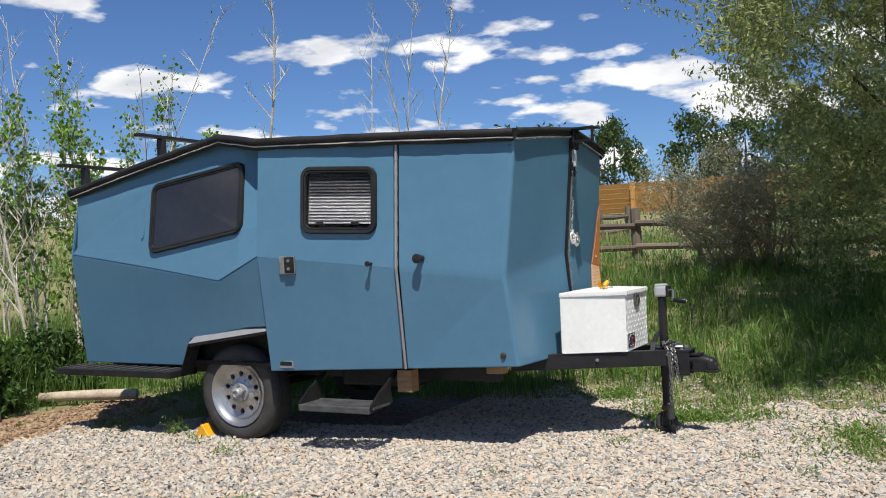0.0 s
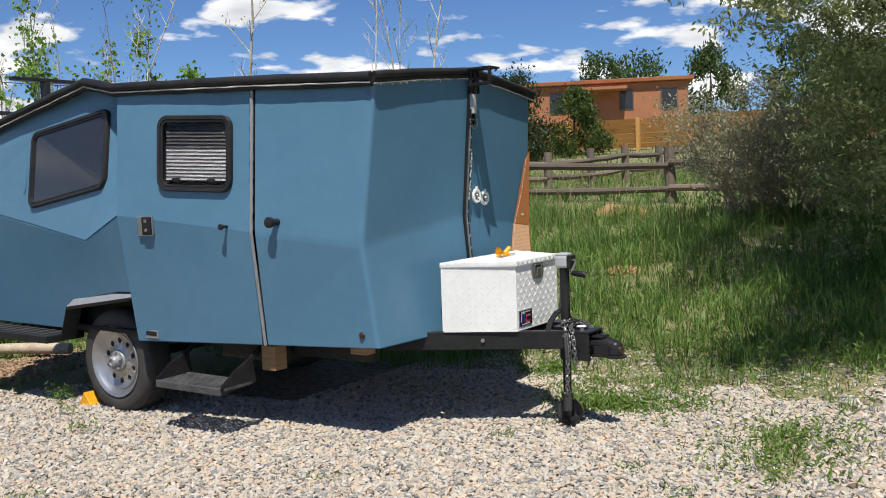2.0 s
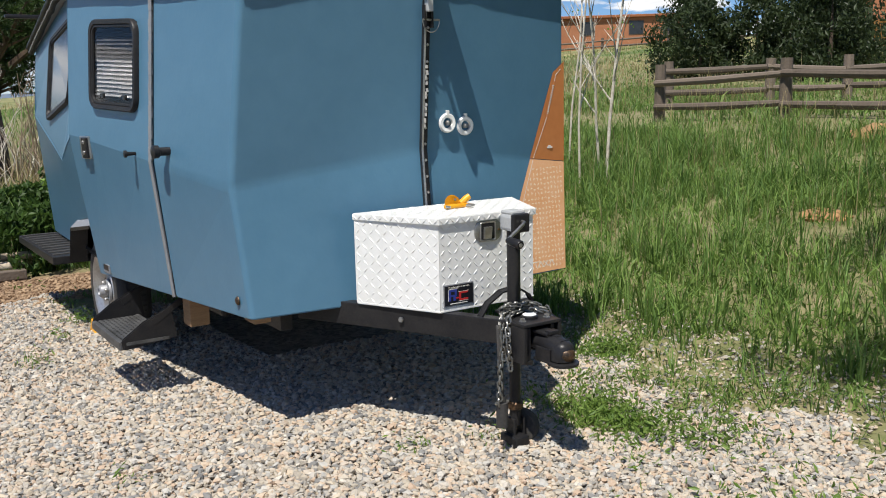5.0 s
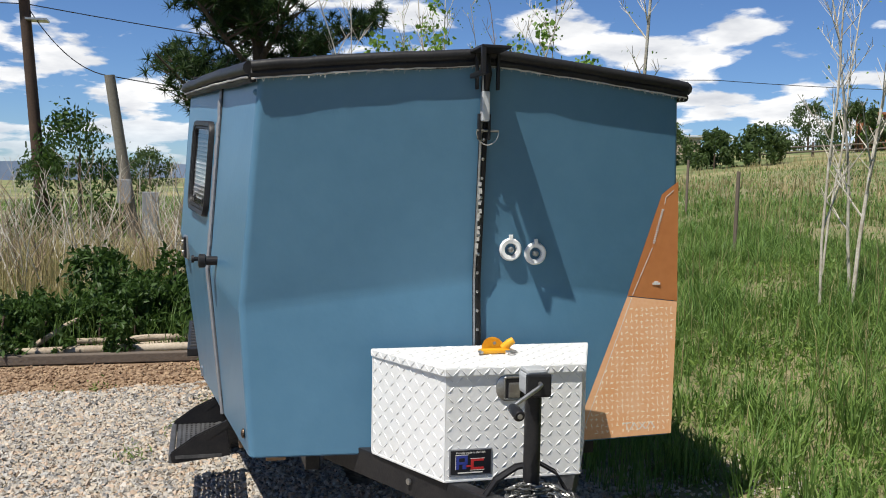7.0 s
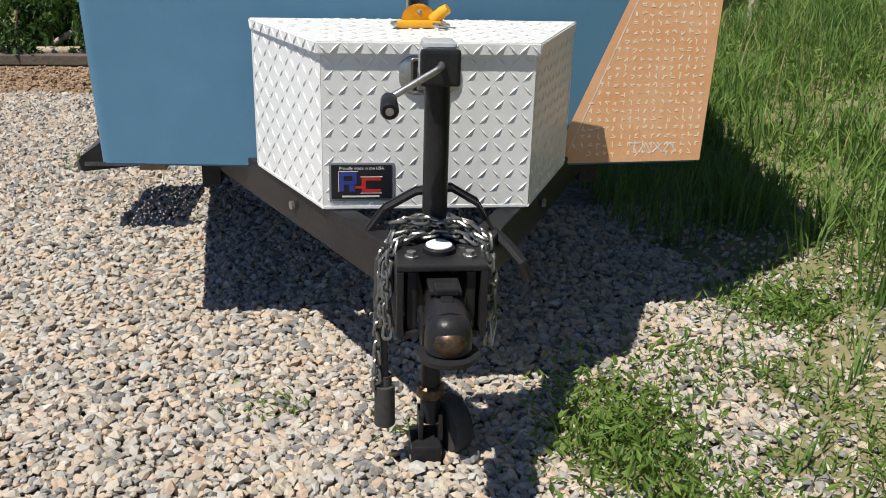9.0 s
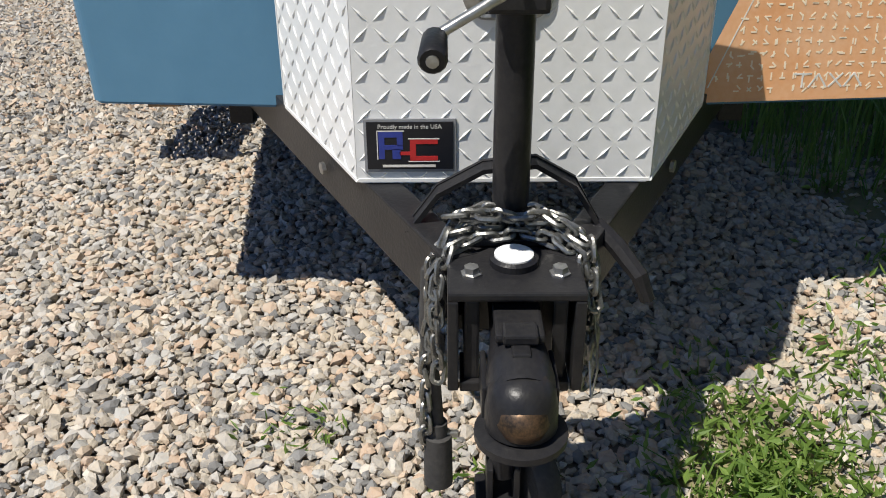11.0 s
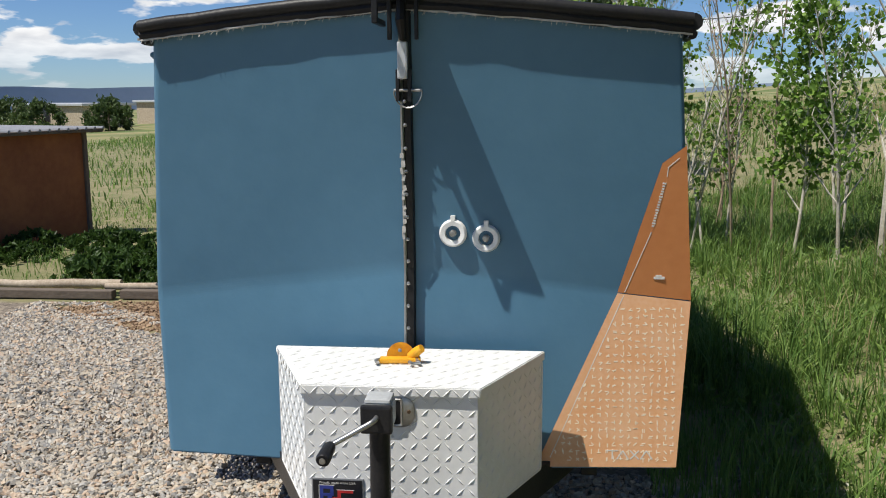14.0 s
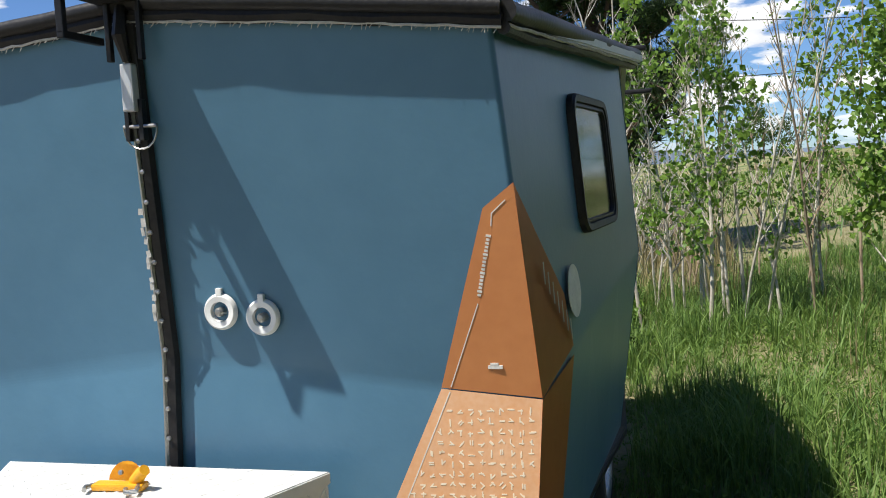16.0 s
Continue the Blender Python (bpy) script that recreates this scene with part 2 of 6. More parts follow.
def tube(bm, pts, rad, sides=10, cap=True):
    """A round bar along a line of points; rad is one radius or one for each point."""
    pts = [Vector(p) for p in pts]
    rads = rad if isinstance(rad, (list, tuple)) else [rad] * len(pts)
    rings, up = [], None
    for k, p in enumerate(pts):
        d = (pts[min(k + 1, len(pts) - 1)] - pts[max(k - 1, 0)]).normalized()
        if up is None:
            up = d.orthogonal().normalized()
        up = (up - d * up.dot(d)).normalized()
        w = d.cross(up)
        rings.append([bm.verts.new(p + (up * math.cos(t) + w * math.sin(t)) * rads[k]) for t in [2 * math.pi * q / sides for q in range(sides)]])
    for r0, r1 in zip(rings, rings[1:]):
        for q in range(sides):
            bm.faces.new((r0[q], r0[(q + 1) % sides], r1[(q + 1) % sides], r1[q]))
    if cap:
        bm.faces.new(rings[0][::-1])
        bm.faces.new(rings[-1])
    return bm


def T(pts, rad, sides=10):
    return tube(bmesh.new(), pts, rad, sides)


def lathe(profile, m, sides=32):
    """A turned body: profile of (radius, height) along the local z axis."""
    bm = bmesh.new()
    rings = [[bm.verts.new((r * math.cos(2 * math.pi * k / sides), r * math.sin(2 * math.pi * k / sides), h)) for k in range(sides)] if r > 1e-5 else [bm.verts.new((0, 0, h))] for r, h in profile]
    for a, b in zip(rings, rings[1:]):
        for k in range(sides):
            q = [a[k % len(a)], a[(k + 1) % len(a)], b[(k + 1) % len(b)], b[k % len(b)]]
            q = list(dict.fromkeys(q))
            if len(q) > 2:
                bm.faces.new(q)
    bmesh.ops.transform(bm, matrix=m, verts=bm.verts)
    bmesh.ops.recalc_face_normals(bm, faces=bm.faces)
    return bm


def sheet(rows, thick, hole=(), inward=None, soft=0.0):
    """A folded panel with thickness: rows of points make a grid, less the cells (row, column) in hole."""
    bm = bmesh.new()
    g = [[bm.verts.new(p) for p in r] for r in rows]
    for a in range(len(g) - 1):
        for b in range(len(g[0]) - 1):
            if (a, b) not in hole:
                bm.faces.new((g[a][b], g[a][b + 1], g[a + 1][b + 1], g[a + 1][b]))
    bm.normal_update()
    if inward is not None:
        f = max(bm.faces, key=lambda f: f.calc_area())
        if f.normal.dot(Vector(inward)) > 0:
            bmesh.ops.reverse_faces(bm, faces=bm.faces)
        bm.normal_update()
    if soft:
        folds = [e for e in bm.edges if len(e.link_faces) == 2 and e.calc_face_angle(0) > 0.06]
        bmesh.ops.bevel(bm, geom=folds, offset=soft, segments=6, affect="EDGES", profile=0.5)
        bm.normal_update()
    bmesh.ops.solidify(bm, geom=list(bm.faces), thickness=thick)
    bm.normal_update()
    sharp = [e for e in bm.edges if len(e.link_faces) == 2 and 0.9 < e.calc_face_angle(0) < 2.2]
    bmesh.ops.bevel(bm, geom=sharp, offset=0.006, segments=2, affect="EDGES")
    return bm


def lerp(a, b, t):
    return tuple(x + (y - x) * t for x, y in zip(a, b))


def quad_at(c, u, v, n=0.0):
    """A point of the quad c (bottom left, bottom right, top right, top left), lifted by n along its normal."""
    p = Vector(lerp(lerp(c[0], c[1], u), lerp(c[3], c[2], u), v))
    q = (Vector(c[1]) - Vector(c[0])).cross(Vector(c[3]) - Vector(c[0])).normalized()
    return p + q * n


def round_rect(w, h, r, steps=6):
    """Outline in metres round the middle of a w by h rectangle with rounded corners."""
    out = []
    for cx, cy, a in ((w / 2 - r, h / 2 - r, 0), (-w / 2 + r, h / 2 - r, 90), (-w / 2 + r, -h / 2 + r, 180), (w / 2 - r, -h / 2 + r, 270)):
        for k in range(steps + 1):
            t = radians(a + 90 * k / steps)
            out.append((cx + r * math.cos(t), cy + r * math.sin(t)))
    return out


def quad_ring(c, outlines, close_in=False):
    """Skin over closed outlines given as (points in 0..1 of the quad, lift)."""
    bm = bmesh.new()
    rings = [[bm.verts.new(quad_at(c, u, v, n)) for u, v in pts] for pts, n in outlines]
    k = len(rings[0])
    for a, b in zip(rings, rings[1:]):
        for q in range(k):
            bm.faces.new((a[q], a[(q + 1) % k], b[(q + 1) % k], b[q]))
    if close_in:
        bm.faces.new(rings[-1])
    bmesh.ops.recalc_face_normals(bm, faces=bm.faces)
    return bm


# ---- the lie of the land ----
KY = np.array([-400, -60, -6.4, -4, 1.2, 4.6, 9.6, 21.5, 28, 40, 56, 80, 150, 500])
KZ = np.array([-8.0, -2.0, -0.15, 0, 0, 0.42, 1.0, 1.45, 1.75, 2.8, 4.6, 6.6, 8.5, 9])


def land(x, y):
    """Height of the ground."""
    x, y = np.asarray(x, float), np.asarray(y, float)
    z = np.interp(y, KY, KZ)
    z = np.where(y < 0, z * np.clip((-x - 2.5) / 5, 0, 1), z) - 0.03 * np.clip((1.3 - x) / 1.0, 0, 1) * np.clip(2 - y, 0, 1)
    rough = 0.05 * (np.sin(x * 0.9 + y * 0.35) * np.sin(y * 0.7 - x * 0.2 + 1)) * np.clip((y - 1.6) / 3, 0, 1)
    far = np.clip((np.hypot(x, y) - 150) / 200, 0, 1)
    return z * (1 - far) + far * np.minimum(z, 0.4 * z) + rough


def bed(x, y):
    """1 where gravel lies, 0 where plants grow, with a ragged edge."""
    x, y = np.asarray(x, float), np.asarray(y, float)
    edge = np.interp(x, [-3, -1.2, -0.4, 0.4, 1.6, 2.2, 2.7, 3.7, 4.5, 6.0], [-1.6, -0.9, 0.2, 1.35, 1.30, 1.18, 1.08, 1.14, 1.35, 1.6])
    wob = 0.16 * np.sin(x * 5.1 + y * 2.3) + 0.12 * np.sin(x * 11.3 - y * 7.7 + 2) + 0.07 * np.sin(x * 23 + y * 19)
    weed = np.minimum(np.hypot((x - 2.95) / 0.26, (y - 0.52) / 0.17), np.hypot((x - 4.15) / 0.12, (y - 0.0 + (x - 4.15) * 1.6) / 0.35))
    mulch = np.hypot((x + 2.2) / 0.62, (y + 1.6) / 1.9) + wob
    # darker turf added out of view past x 7.4, y -8.2 cuts bounced light
    out = (mulch > 0.95) & (y < edge + wob) & (weed > 1 + wob * 1.5) & (x > -2.55) & (x < 7.4 + wob * 3) & (y > -8.2 + wob * 3)
    return out.astype(float)


xs = np.unique(np.concatenate([np.linspace(-400, -30, 38), np.linspace(-30, -6, 40), np.linspace(-6, 9, 150), np.linspace(9, 40, 32), np.linspace(40, 400, 30)]))
ys = np.unique(np.concatenate([np.linspace(-400, -30, 30), np.linspace(-30, -7, 24), np.linspace(-7, 12, 190), np.linspace(12, 40, 50), np.linspace(40, 400, 50)]))
GX, GY = np.meshgrid(xs, ys)
gv = np.stack([GX.ravel(), GY.ravel(), (land(GX, GY) + 0.006 * np.sin(GX * 13) * np.sin(GY * 11 + GX * 3)).ravel()], 1)
nx, ny = len(xs), len(ys)
q0 = (np.arange(ny - 1)[:, None] * nx + np.arange(nx - 1)).ravel()
GROUND = mat("soil_and_turf", (0.26, 0.22, 0.12), (0.14, 0.15, 0.055), 2, 0.95, bump=0.6, bscale=30)
ground = raw("ground", gv, np.stack([q0, q0 + 1, q0 + nx + 1, q0 + nx], 1), GROUND, smooth=True)
tagged(ground, "sloping ground of soil, gravel and rough turf", "ground", kind="structure")
# turf, gravel bed and bark mulch told apart by soft edged areas of the ground itself
att = ground.data.attributes.new("cover", "FLOAT_COLOR", "POINT")
cover = np.ones((len(gv), 4), np.float32)
gx, gy = gv[:, 0], gv[:, 1]
cover[:, 0] = bed(gx, gy)
cover[:, 1] = np.clip(1 - np.hypot((gx + 2.2) / 0.75, (gy + 1.6) / 2.2), 0, 1) * 3
cover[:, 2] = np.clip((np.hypot(gx, gy) - 35) / 40, 0, 1)
att.data.foreach_set("color", np.clip(cover, 0, 1).ravel())
n, l = GROUND.node_tree.nodes, GROUND.node_tree.links
an = n.new("ShaderNodeAttribute")
an.attribute_name = "cover"
sc = n.new("ShaderNodeSeparateColor")
l.new(an.outputs["Color"], sc.inputs[0])
co = n.new("ShaderNodeTexCoord")
vor = n.new("ShaderNodeTexVoronoi")
vor.inputs["Scale"].default_value = 34
l.new(co.outputs["Object"], vor.inputs["Vector"])
sv = n.new("ShaderNodeValToRGB")
sv.color_ramp.elements[0].color, sv.color_ramp.elements[1].color = (0.11, 0.09, 0.07, 1), (0.30, 0.25, 0.185, 1)
bw = n.new("ShaderNodeSeparateColor")
l.new(vor.outputs["Color"], bw.inputs[0])
l.new(bw.outputs[0], sv.inputs[0])
tn = n.new("ShaderNodeTexNoise")
tn.inputs["Scale"].default_value, tn.inputs["Detail"].default_value = 0.16, 8
l.new(co.outputs["Object"], tn.inputs["Vector"])
tr_ = n.new("ShaderNodeValToRGB")
tr_.color_ramp.elements[0].position, tr_.color_ramp.elements[1].position = 0.38, 0.62
tr_.color_ramp.elements[0].color, tr_.color_ramp.elements[1].color = (0.085, 0.135, 0.030, 1), (0.30, 0.26, 0.12, 1)
l.new(tn.outputs[0], tr_.inputs[0])
base = next(k for k in n if k.type == "VALTORGB" and k not in (sv, tr_)).outputs[0]


def blend(fac, a, b):
    m = n.new("ShaderNodeMix")
    m.data_type = "RGBA"
    l.new(fac, m.inputs["Factor"])
    l.new(a, m.inputs["A"])
    l.new(b, m.inputs["B"])
    return m.outputs["Result"]


mul = n.new("ShaderNodeRGB")
mul.outputs[0].default_value = (0.24, 0.155, 0.090, 1)
soil = blend(sc.outputs[2], base, tr_.outputs[0])
soil = blend(sc.outputs[0], soil, sv.outputs[0])
soil = blend(sc.outputs[1], soil, mul.outputs[0])
l.new(soil, n["Principled BSDF"].inputs["Base Color"])

# ---- the camper trailer ----
trailer = thing("camper_trailer", "angular blue camper trailer with black roof trim, parked on gravel", "camper trailer")


def top_at(x):
    return 0.86 + (2.22 - x) * 0.145, 2.02 + (2.22 - x) * 0.034


def mid_at(x):
    return 0.93 + (2.185 - x) * 0.140, 1.13 + (2.185 - x) * 0.108


def low_at(x):
    return 0.895 + (2.21 - x) * 0.098, 0.56 - (2.21 - x) * 0.028


def corner(z):
    """The front corner's fold at a height."""
    return lerp(FM, FT, (z - FM[2]) / (FT[2] - FM[2])) if z > FM[2] else lerp(FM, FB, (z - FM[2]) / (FB[2] - FM[2]))


def side_point(s, x, z):
    """A point of the front half's side wall at a height, on the upper or lower plane."""
    (yt, zt), (ym, zm), (yl, zl) = top_at(x), mid_at(x), low_at(x)
    y = ym + (yt - ym) * (z - zm) / (zt - zm) if z > zm else ym + (yl - ym) * (z - zm) / (zl - zm)
    return (x, s * y - (0.048 * (2.2 - x) if s > 0 else 0), z)


FT, FM, FB = (2.245, 0.86, 2.05), (2.168, 0.93, 1.13), (2.226, 0.892, 0.56)
ST, SM, SB = (2.310, 0, 2.11), (2.232, 0, 1.25), (2.294, 0, 0.56)


def flip(p, s):
    return (p[0], s * p[1], p[2])


HX, DX = 1.44, 0.40


def side_rows(s, cols, cuts):
    """Rows of side wall points from the roof down, with two cuts for a window between roof and waist."""
    fold = cols[0] == 2.20
    rows = []
    for k in range(3 + len(cuts)):
        row = []
        for x in cols:
            (yt, zt), (ym, zm), (yl, zl) = top_at(x), mid_at(x), low_at(x)
            z = ([zt + 0.03] + list(cuts) + [zm, zl])[k]
            row.append(side_point(s, x, z))
        if fold:
            z = ([FT[2]] + list(cuts) + [FM[2], FB[2]])[k]
            row[0] = flip(corner(z), s)
        rows.append(row)
    return rows


def wrapped(s, cols, cuts):
    """Side wall rows carried on round the front corner to the middle seam."""
    heads = [ST] + [lerp(SM, ST, (z - SM[2]) / (ST[2] - SM[2])) for z in cuts] + [SM, SB]
    return [[h] + r for h, r in zip(heads, side_rows(s, cols, cuts))]


# near side: fixed panel and entrance door, with the hinge between them
part("front_panel", sheet(wrapped(-1, (2.20, 1.455), ()), 0.025, inward=(-1, 1, 0), soft=0.024), BLUE, trailer, "blue panel folded round the front corner")
door = part("entrance_door", sheet(side_rows(-1, (1.425, 1.275, 0.77, DX), (1.875, 1.475)), 0.03, hole={(1, 1)}, inward=(0, 1, 0)), BLUE, trailer, "blue entrance door with a small window")
part("hinge", T([(HX, -top_at(HX)[0] - 0.006, 2.03), (HX, -mid_at(HX)[0] - 0.008, 1.21), (HX + 0.004, -low_at(HX)[0] - 0.004, 0.54)], 0.010, 8), GALV, door, "long steel piano hinge")
for z in (1.95, 1.85, 1.75, 1.65, 1.55, 1.45, 1.35, 1.25):
    part("knuckle", T([(HX, side_point(-1, HX, z)[1] - 0.008, z - 0.03), (HX, side_point(-1, HX, z + 0.03)[1] - 0.008, z + 0.03)], 0.0115, 8), GALV, door)
part("seal", B((HX - 0.018, -0.98, 0.54), (HX + 0.012, -0.93, 2.03)), TRIM, door)
part("front_panel", sheet(wrapped(1, (2.20, 1.50, 0.97, DX), (1.88, 1.50)), 0.025, hole={(1, 2)}, inward=(-1, -1, 0), soft=0.014), BLUE, trailer, "blue panel folded round the front corner")

# rear half: walls that step in behind the door
RC = ((0.40, 0.955, 2.13, 1.165, 1.325), (0.20, 1.00, 2.16, 1.162, 1.235), (0.02, 1.0, 2.165, 1.150, 1.157), (-0.70, 0.967, 2.045, 1.069, 1.262), (-1.64, 0.925, 1.885, 0.962, 1.397))
WT = (2.04, 1.985, 1.965, 1.875, 1.76)
WB = (1.54, 1.52, 1.50, 1.41, 1.45)


def rear_y(c, z):
    return c[3] + (c[1] - c[3]) * (z - c[4]) / (c[2] - c[4])


for s in (-1, 1):
    cut = 0.085 if s > 0 else 0.0
    rows = [[(c[0], s * c[1] - cut, c[2]) for c in RC], [(c[0], s * rear_y(c, z) - cut, z) for c, z in zip(RC, WT)],
            [(c[0], s * rear_y(c, z) - cut, z) for c, z in zip(RC, WB)], [(c[0] + (-0.06 if c[0] < -1 else 0), s * c[3] - cut, c[4]) for c in RC]]
    part("rear_side_panel", sheet(rows, 0.025, hole={(1, 1), (1, 2)}, inward=(0, -s, 0)), BLUE, trailer)
    low = [[(0.40, 1.165, 1.325), (0.02, 1.150, 1.157), (-0.40, 1.103, 1.218), (-1.70, 0.962, 1.397)],
           [(0.40, 1.120, 1.10), (0.20, 1.096, 0.95), (-0.40, 1.062, 1.00), (-1.69, 0.944, 1.12)],
           [(0.40, 1.085, 0.825), (0.20, 1.064, 0.815), (-0.40, 1.006, 0.72), (-1.66, 0.925, 0.82)],
           [(0.40, 1.0, 0.52), (0.10, 0.99, 0.52), (-0.44, 0.965, 0.515), (-1.64, 0.905, 0.51)]]
    low = [[(x, s * y - cut, z) for x, y, z in row] for row in low]
    part("rear_side_panel", sheet(low, 0.025, hole={(2, 0), (2, 1)}, inward=(0, -s, 0)), BLUE, trailer, smooth=True)
    jamb = [[(DX, s * top_at(DX)[0] - cut, 2.09), (DX - 0.004, s * 0.93 - cut, 2.11)], [(DX, s * mid_at(DX)[0] - cut, 1.32), (DX - 0.004, s * 1.1 - cut, 1.32)], [(DX, s * low_at(DX)[0] - cut, 0.512), (DX - 0.004, s * 0.94 - cut, 0.512)]]
    part("step_panel", sheet(jamb, 0.012, inward=(1, 0, 0)), BLUE, trailer)
part("rear_panel", sheet([[(-1.64, -0.925, 1.885), (-1.66, 0, 1.92), (-1.64, 0.925, 1.885)], [(-1.71, -0.962, 1.397), (-1.76, 0, 1.397), (-1.71, 0.962, 1.397)], [(-1.64, -0.905, 0.51), (-1.66, 0, 0.51), (-1.64, 0.905, 0.51)]], 0.025, inward=(1, 0, 0)), BLUE, trailer)
part("floor_pan", sheet([[(2.20, -0.87, 0.575), (2.25, 0, 0.575), (2.20, 0.87, 0.575)], [(0.41, -1.02, 0.53), (0.41, 0, 0.53), (0.41, 1.02, 0.53)], [(-1.63, -0.88, 0.53), (-1.63, 0, 0.53), (-1.63, 0.88, 0.53)]], 0.03, inward=(0, 0, 1)), BLACK, trailer)
part("inner_wall", B((-1.3, -0.05, 0.6), (1.9, 0.05, 2.0)), INNER, trailer)
part("wheel_well", B((-0.44, -0.86, 0.55), (0.38, -0.62, 0.86)), BLACK, trailer)

# roof with its stuffed vinyl edge and white cord
RS = ((2.245, 0.885, 2.045, 2.115), (1.44, 1.0, 2.085, 2.135), (0.40, 1.135, 2.125, 2.17), (0.0, 1.055, 2.20, 2.222), (-0.85, 0.995, 2.06, 2.095), (-1.70, 0.94, 1.905, 1.94))
rows = []
for k, (x, w, ze, zc) in enumerate(RS):
    rows.append([(x + (0.075 * (1 - abs(f)) if k == 0 else 0), w * f, zc + (ze - zc) * f * f) for f in (-1, -0.5, 0, 0.5, 1)])
roof = part("roof", sheet(rows, 0.035, inward=(0, 0, -1)), ALU, trailer, "pale sheet roof with padded black edge")
edge = [(x, -w, ze) for x, w, ze, zc in RS]
edge_r = [(x, w - 0.045 * min(1, max(0, 2.24 - x)), ze) for x, w, ze, zc in RS]
front = [(2.270, -0.89, 2.045), (2.302, -0.44, 2.092), (2.330, 0, 2.128), (2.300, 0.44, 2.092), (2.266, 0.89, 2.045)]


def wavy(pts, step, amp, dz, out):
    """The line resampled, sagging a little at random, moved down and outwards."""
    res = []
    for a, b in zip(pts, pts[1:]):
        d = math.dist(a, b)
        for k in range(max(1, int(d / step))):
            p = lerp(a, b, k * step / d)
            res.append((p[0] + out[0] + random.uniform(-amp, amp), p[1] + out[1] * (1 if p[1] > 0 else -1) + random.uniform(-amp, amp), p[2] + dz + random.uniform(-amp, amp)))
    return res + [(pts[-1][0] + out[0], pts[-1][1] + out[1] * (1 if pts[-1][1] > 0 else -1), pts[-1][2] + dz)]


for e in (edge, edge_r):
    part("roof_edge", T(wavy(e, 0.12, 0.003, -0.004, (0, 0.012)), 0.027, 10), TRIM, roof, smooth=True)
    part("edge_flap", T(wavy(e, 0.10, 0.004, -0.045, (0, 0.004)), 0.016, 8), TRIM, roof, smooth=True)
    part("cord", T(wavy(e, 0.05, 0.002, -0.038, (0, 0.022)), 0.0045, 6), CORD, roof)
for half in (front[:3], front[2:]):
    part("roof_edge", T(wavy(half, 0.10, 0.002, 0.002, (-0.004, 0)), 0.021, 10), TRIM, roof, smooth=True)
    part("edge_flap", T(wavy(half, 0.08, 0.003, -0.027, (-0.012, 0)), 0.018, 8), TRIM, roof, smooth=True)
    cord = wavy(half, 0.03, 0.002, -0.043, (-0.002, 0))
    part("cord", T(cord, 0.0036, 6), CORD, roof)
    fray = bmesh.new()
    for a, b in zip(cord, cord[1:]):
        for q in range(3):
            p = Vector(lerp(a, b, random.random()))
            tube(fray, [p, p + Vector((random.uniform(0, 0.008), random.uniform(-0.010, 0.002), random.uniform(-0.016, -0.003)))], [0.0013, 0.0006], 4, cap=False)
    part("cord_fringe", fray, CORD, roof, "frayed white threads")["kind"] = "stuff"
part("roof_edge", T([(-1.71, -0.95, 1.90), (-1.73, 0, 1.935), (-1.71, 0.95, 1.90)], 0.033, 10), TRIM, roof, smooth=True)
part("solar_sheet", B((0.9, -0.40, 2.11), (1.95, 0.40, 2.150), bevel=0.006), ALU, roof)
for x, z in ((-0.76, 2.285), (-1.62, 2.12)):
    bar = part("roof_bar", B((x - 0.03, -1.12, z - 0.014), (x + 0.03, 1.12, z + 0.014), bevel=0.01), BLACK, trailer, "black cross bar of the roof rack")
    for y in (-0.86, 0.86):
        part("foot", B((x - 0.035, y - 0.02, z - 0.19), (x + 0.035, y + 0.02, z - 0.012), bevel=0.008), BLACK, bar)

# front seam channel, its bolts, the roof latch and its pin
part("seam_channel", T([(2.318, -0.004, 2.08), (2.247, -0.004, 1.25), (2.304, -0.004, 0.58)], 0.019, 6), TRIM, trailer, "black rubber channel over the front seam")
part("seam_strip", T([(2.334, -0.018, 2.06), (2.263, -0.018, 1.25), (2.318, -0.018, 0.58)], 0.006, 5), STEEL, trailer)
for k in range(16):
    z = 1.80 - k * 0.075
    x = 2.232 + 0.076 * abs(z - 1.25) / 0.85 + 0.036
    part("rivet", lathe([(0.007, 0), (0.006, 0.004), (0, 0.006)], pose(x, -0.008, z, 0, 90, 0), 8), STEEL, trailer)
random.seed(12)
for k in range(12):
    z = 1.63 - k * 0.024 + random.uniform(-0.005, 0.005)
    part("tape_scrap", B((2.286, -0.022, -random.uniform(0.004, 0.014)), (2.289, -0.010 + random.uniform(-0.004, 0.003), random.uniform(0.003, 0.014)), pose(0.088 * (z - 1.25) / 0.85 - 0.012, random.uniform(-0.003, 0.003), z, random.uniform(-12, 12), 0, 0)), CORD, trailer)
latch = part("roof_latch", B((2.335, -0.055, 1.99), (2.352, -0.042, 2.13), bevel=0.003), BLACK, trailer, "black steel roof latch with a silver lever")
part("side_plate", B((2.335, 0.030, 1.99), (2.352, 0.042, 2.13), bevel=0.003), BLACK, latch)
part("top_plate", B((2.25, -0.078, 2.128), (2.500, 0.036, 2.140), bevel=0.003), BLACK, latch)
part("arm", B((2.482, -0.078, 2.04), (2.500, -0.060, 2.130), bevel=0.003), BLACK, latch)
part("arm", B((2.345, -0.078, 2.03), (2.500, -0.060, 2.048), bevel=0.003), BLACK, latch)
part("hook", T([(2.345, -0.012, 2.12), (2.36, -0.010, 2.05), (2.34, -0.008, 1.99)], [0.012, 0.018, 0.010], 8), BLACK, latch)
part("lever", B((2.318, -0.026, 1.87), (2.347, 0.006, 1.985), bevel=0.005), ALU, latch, "silver latch lever")
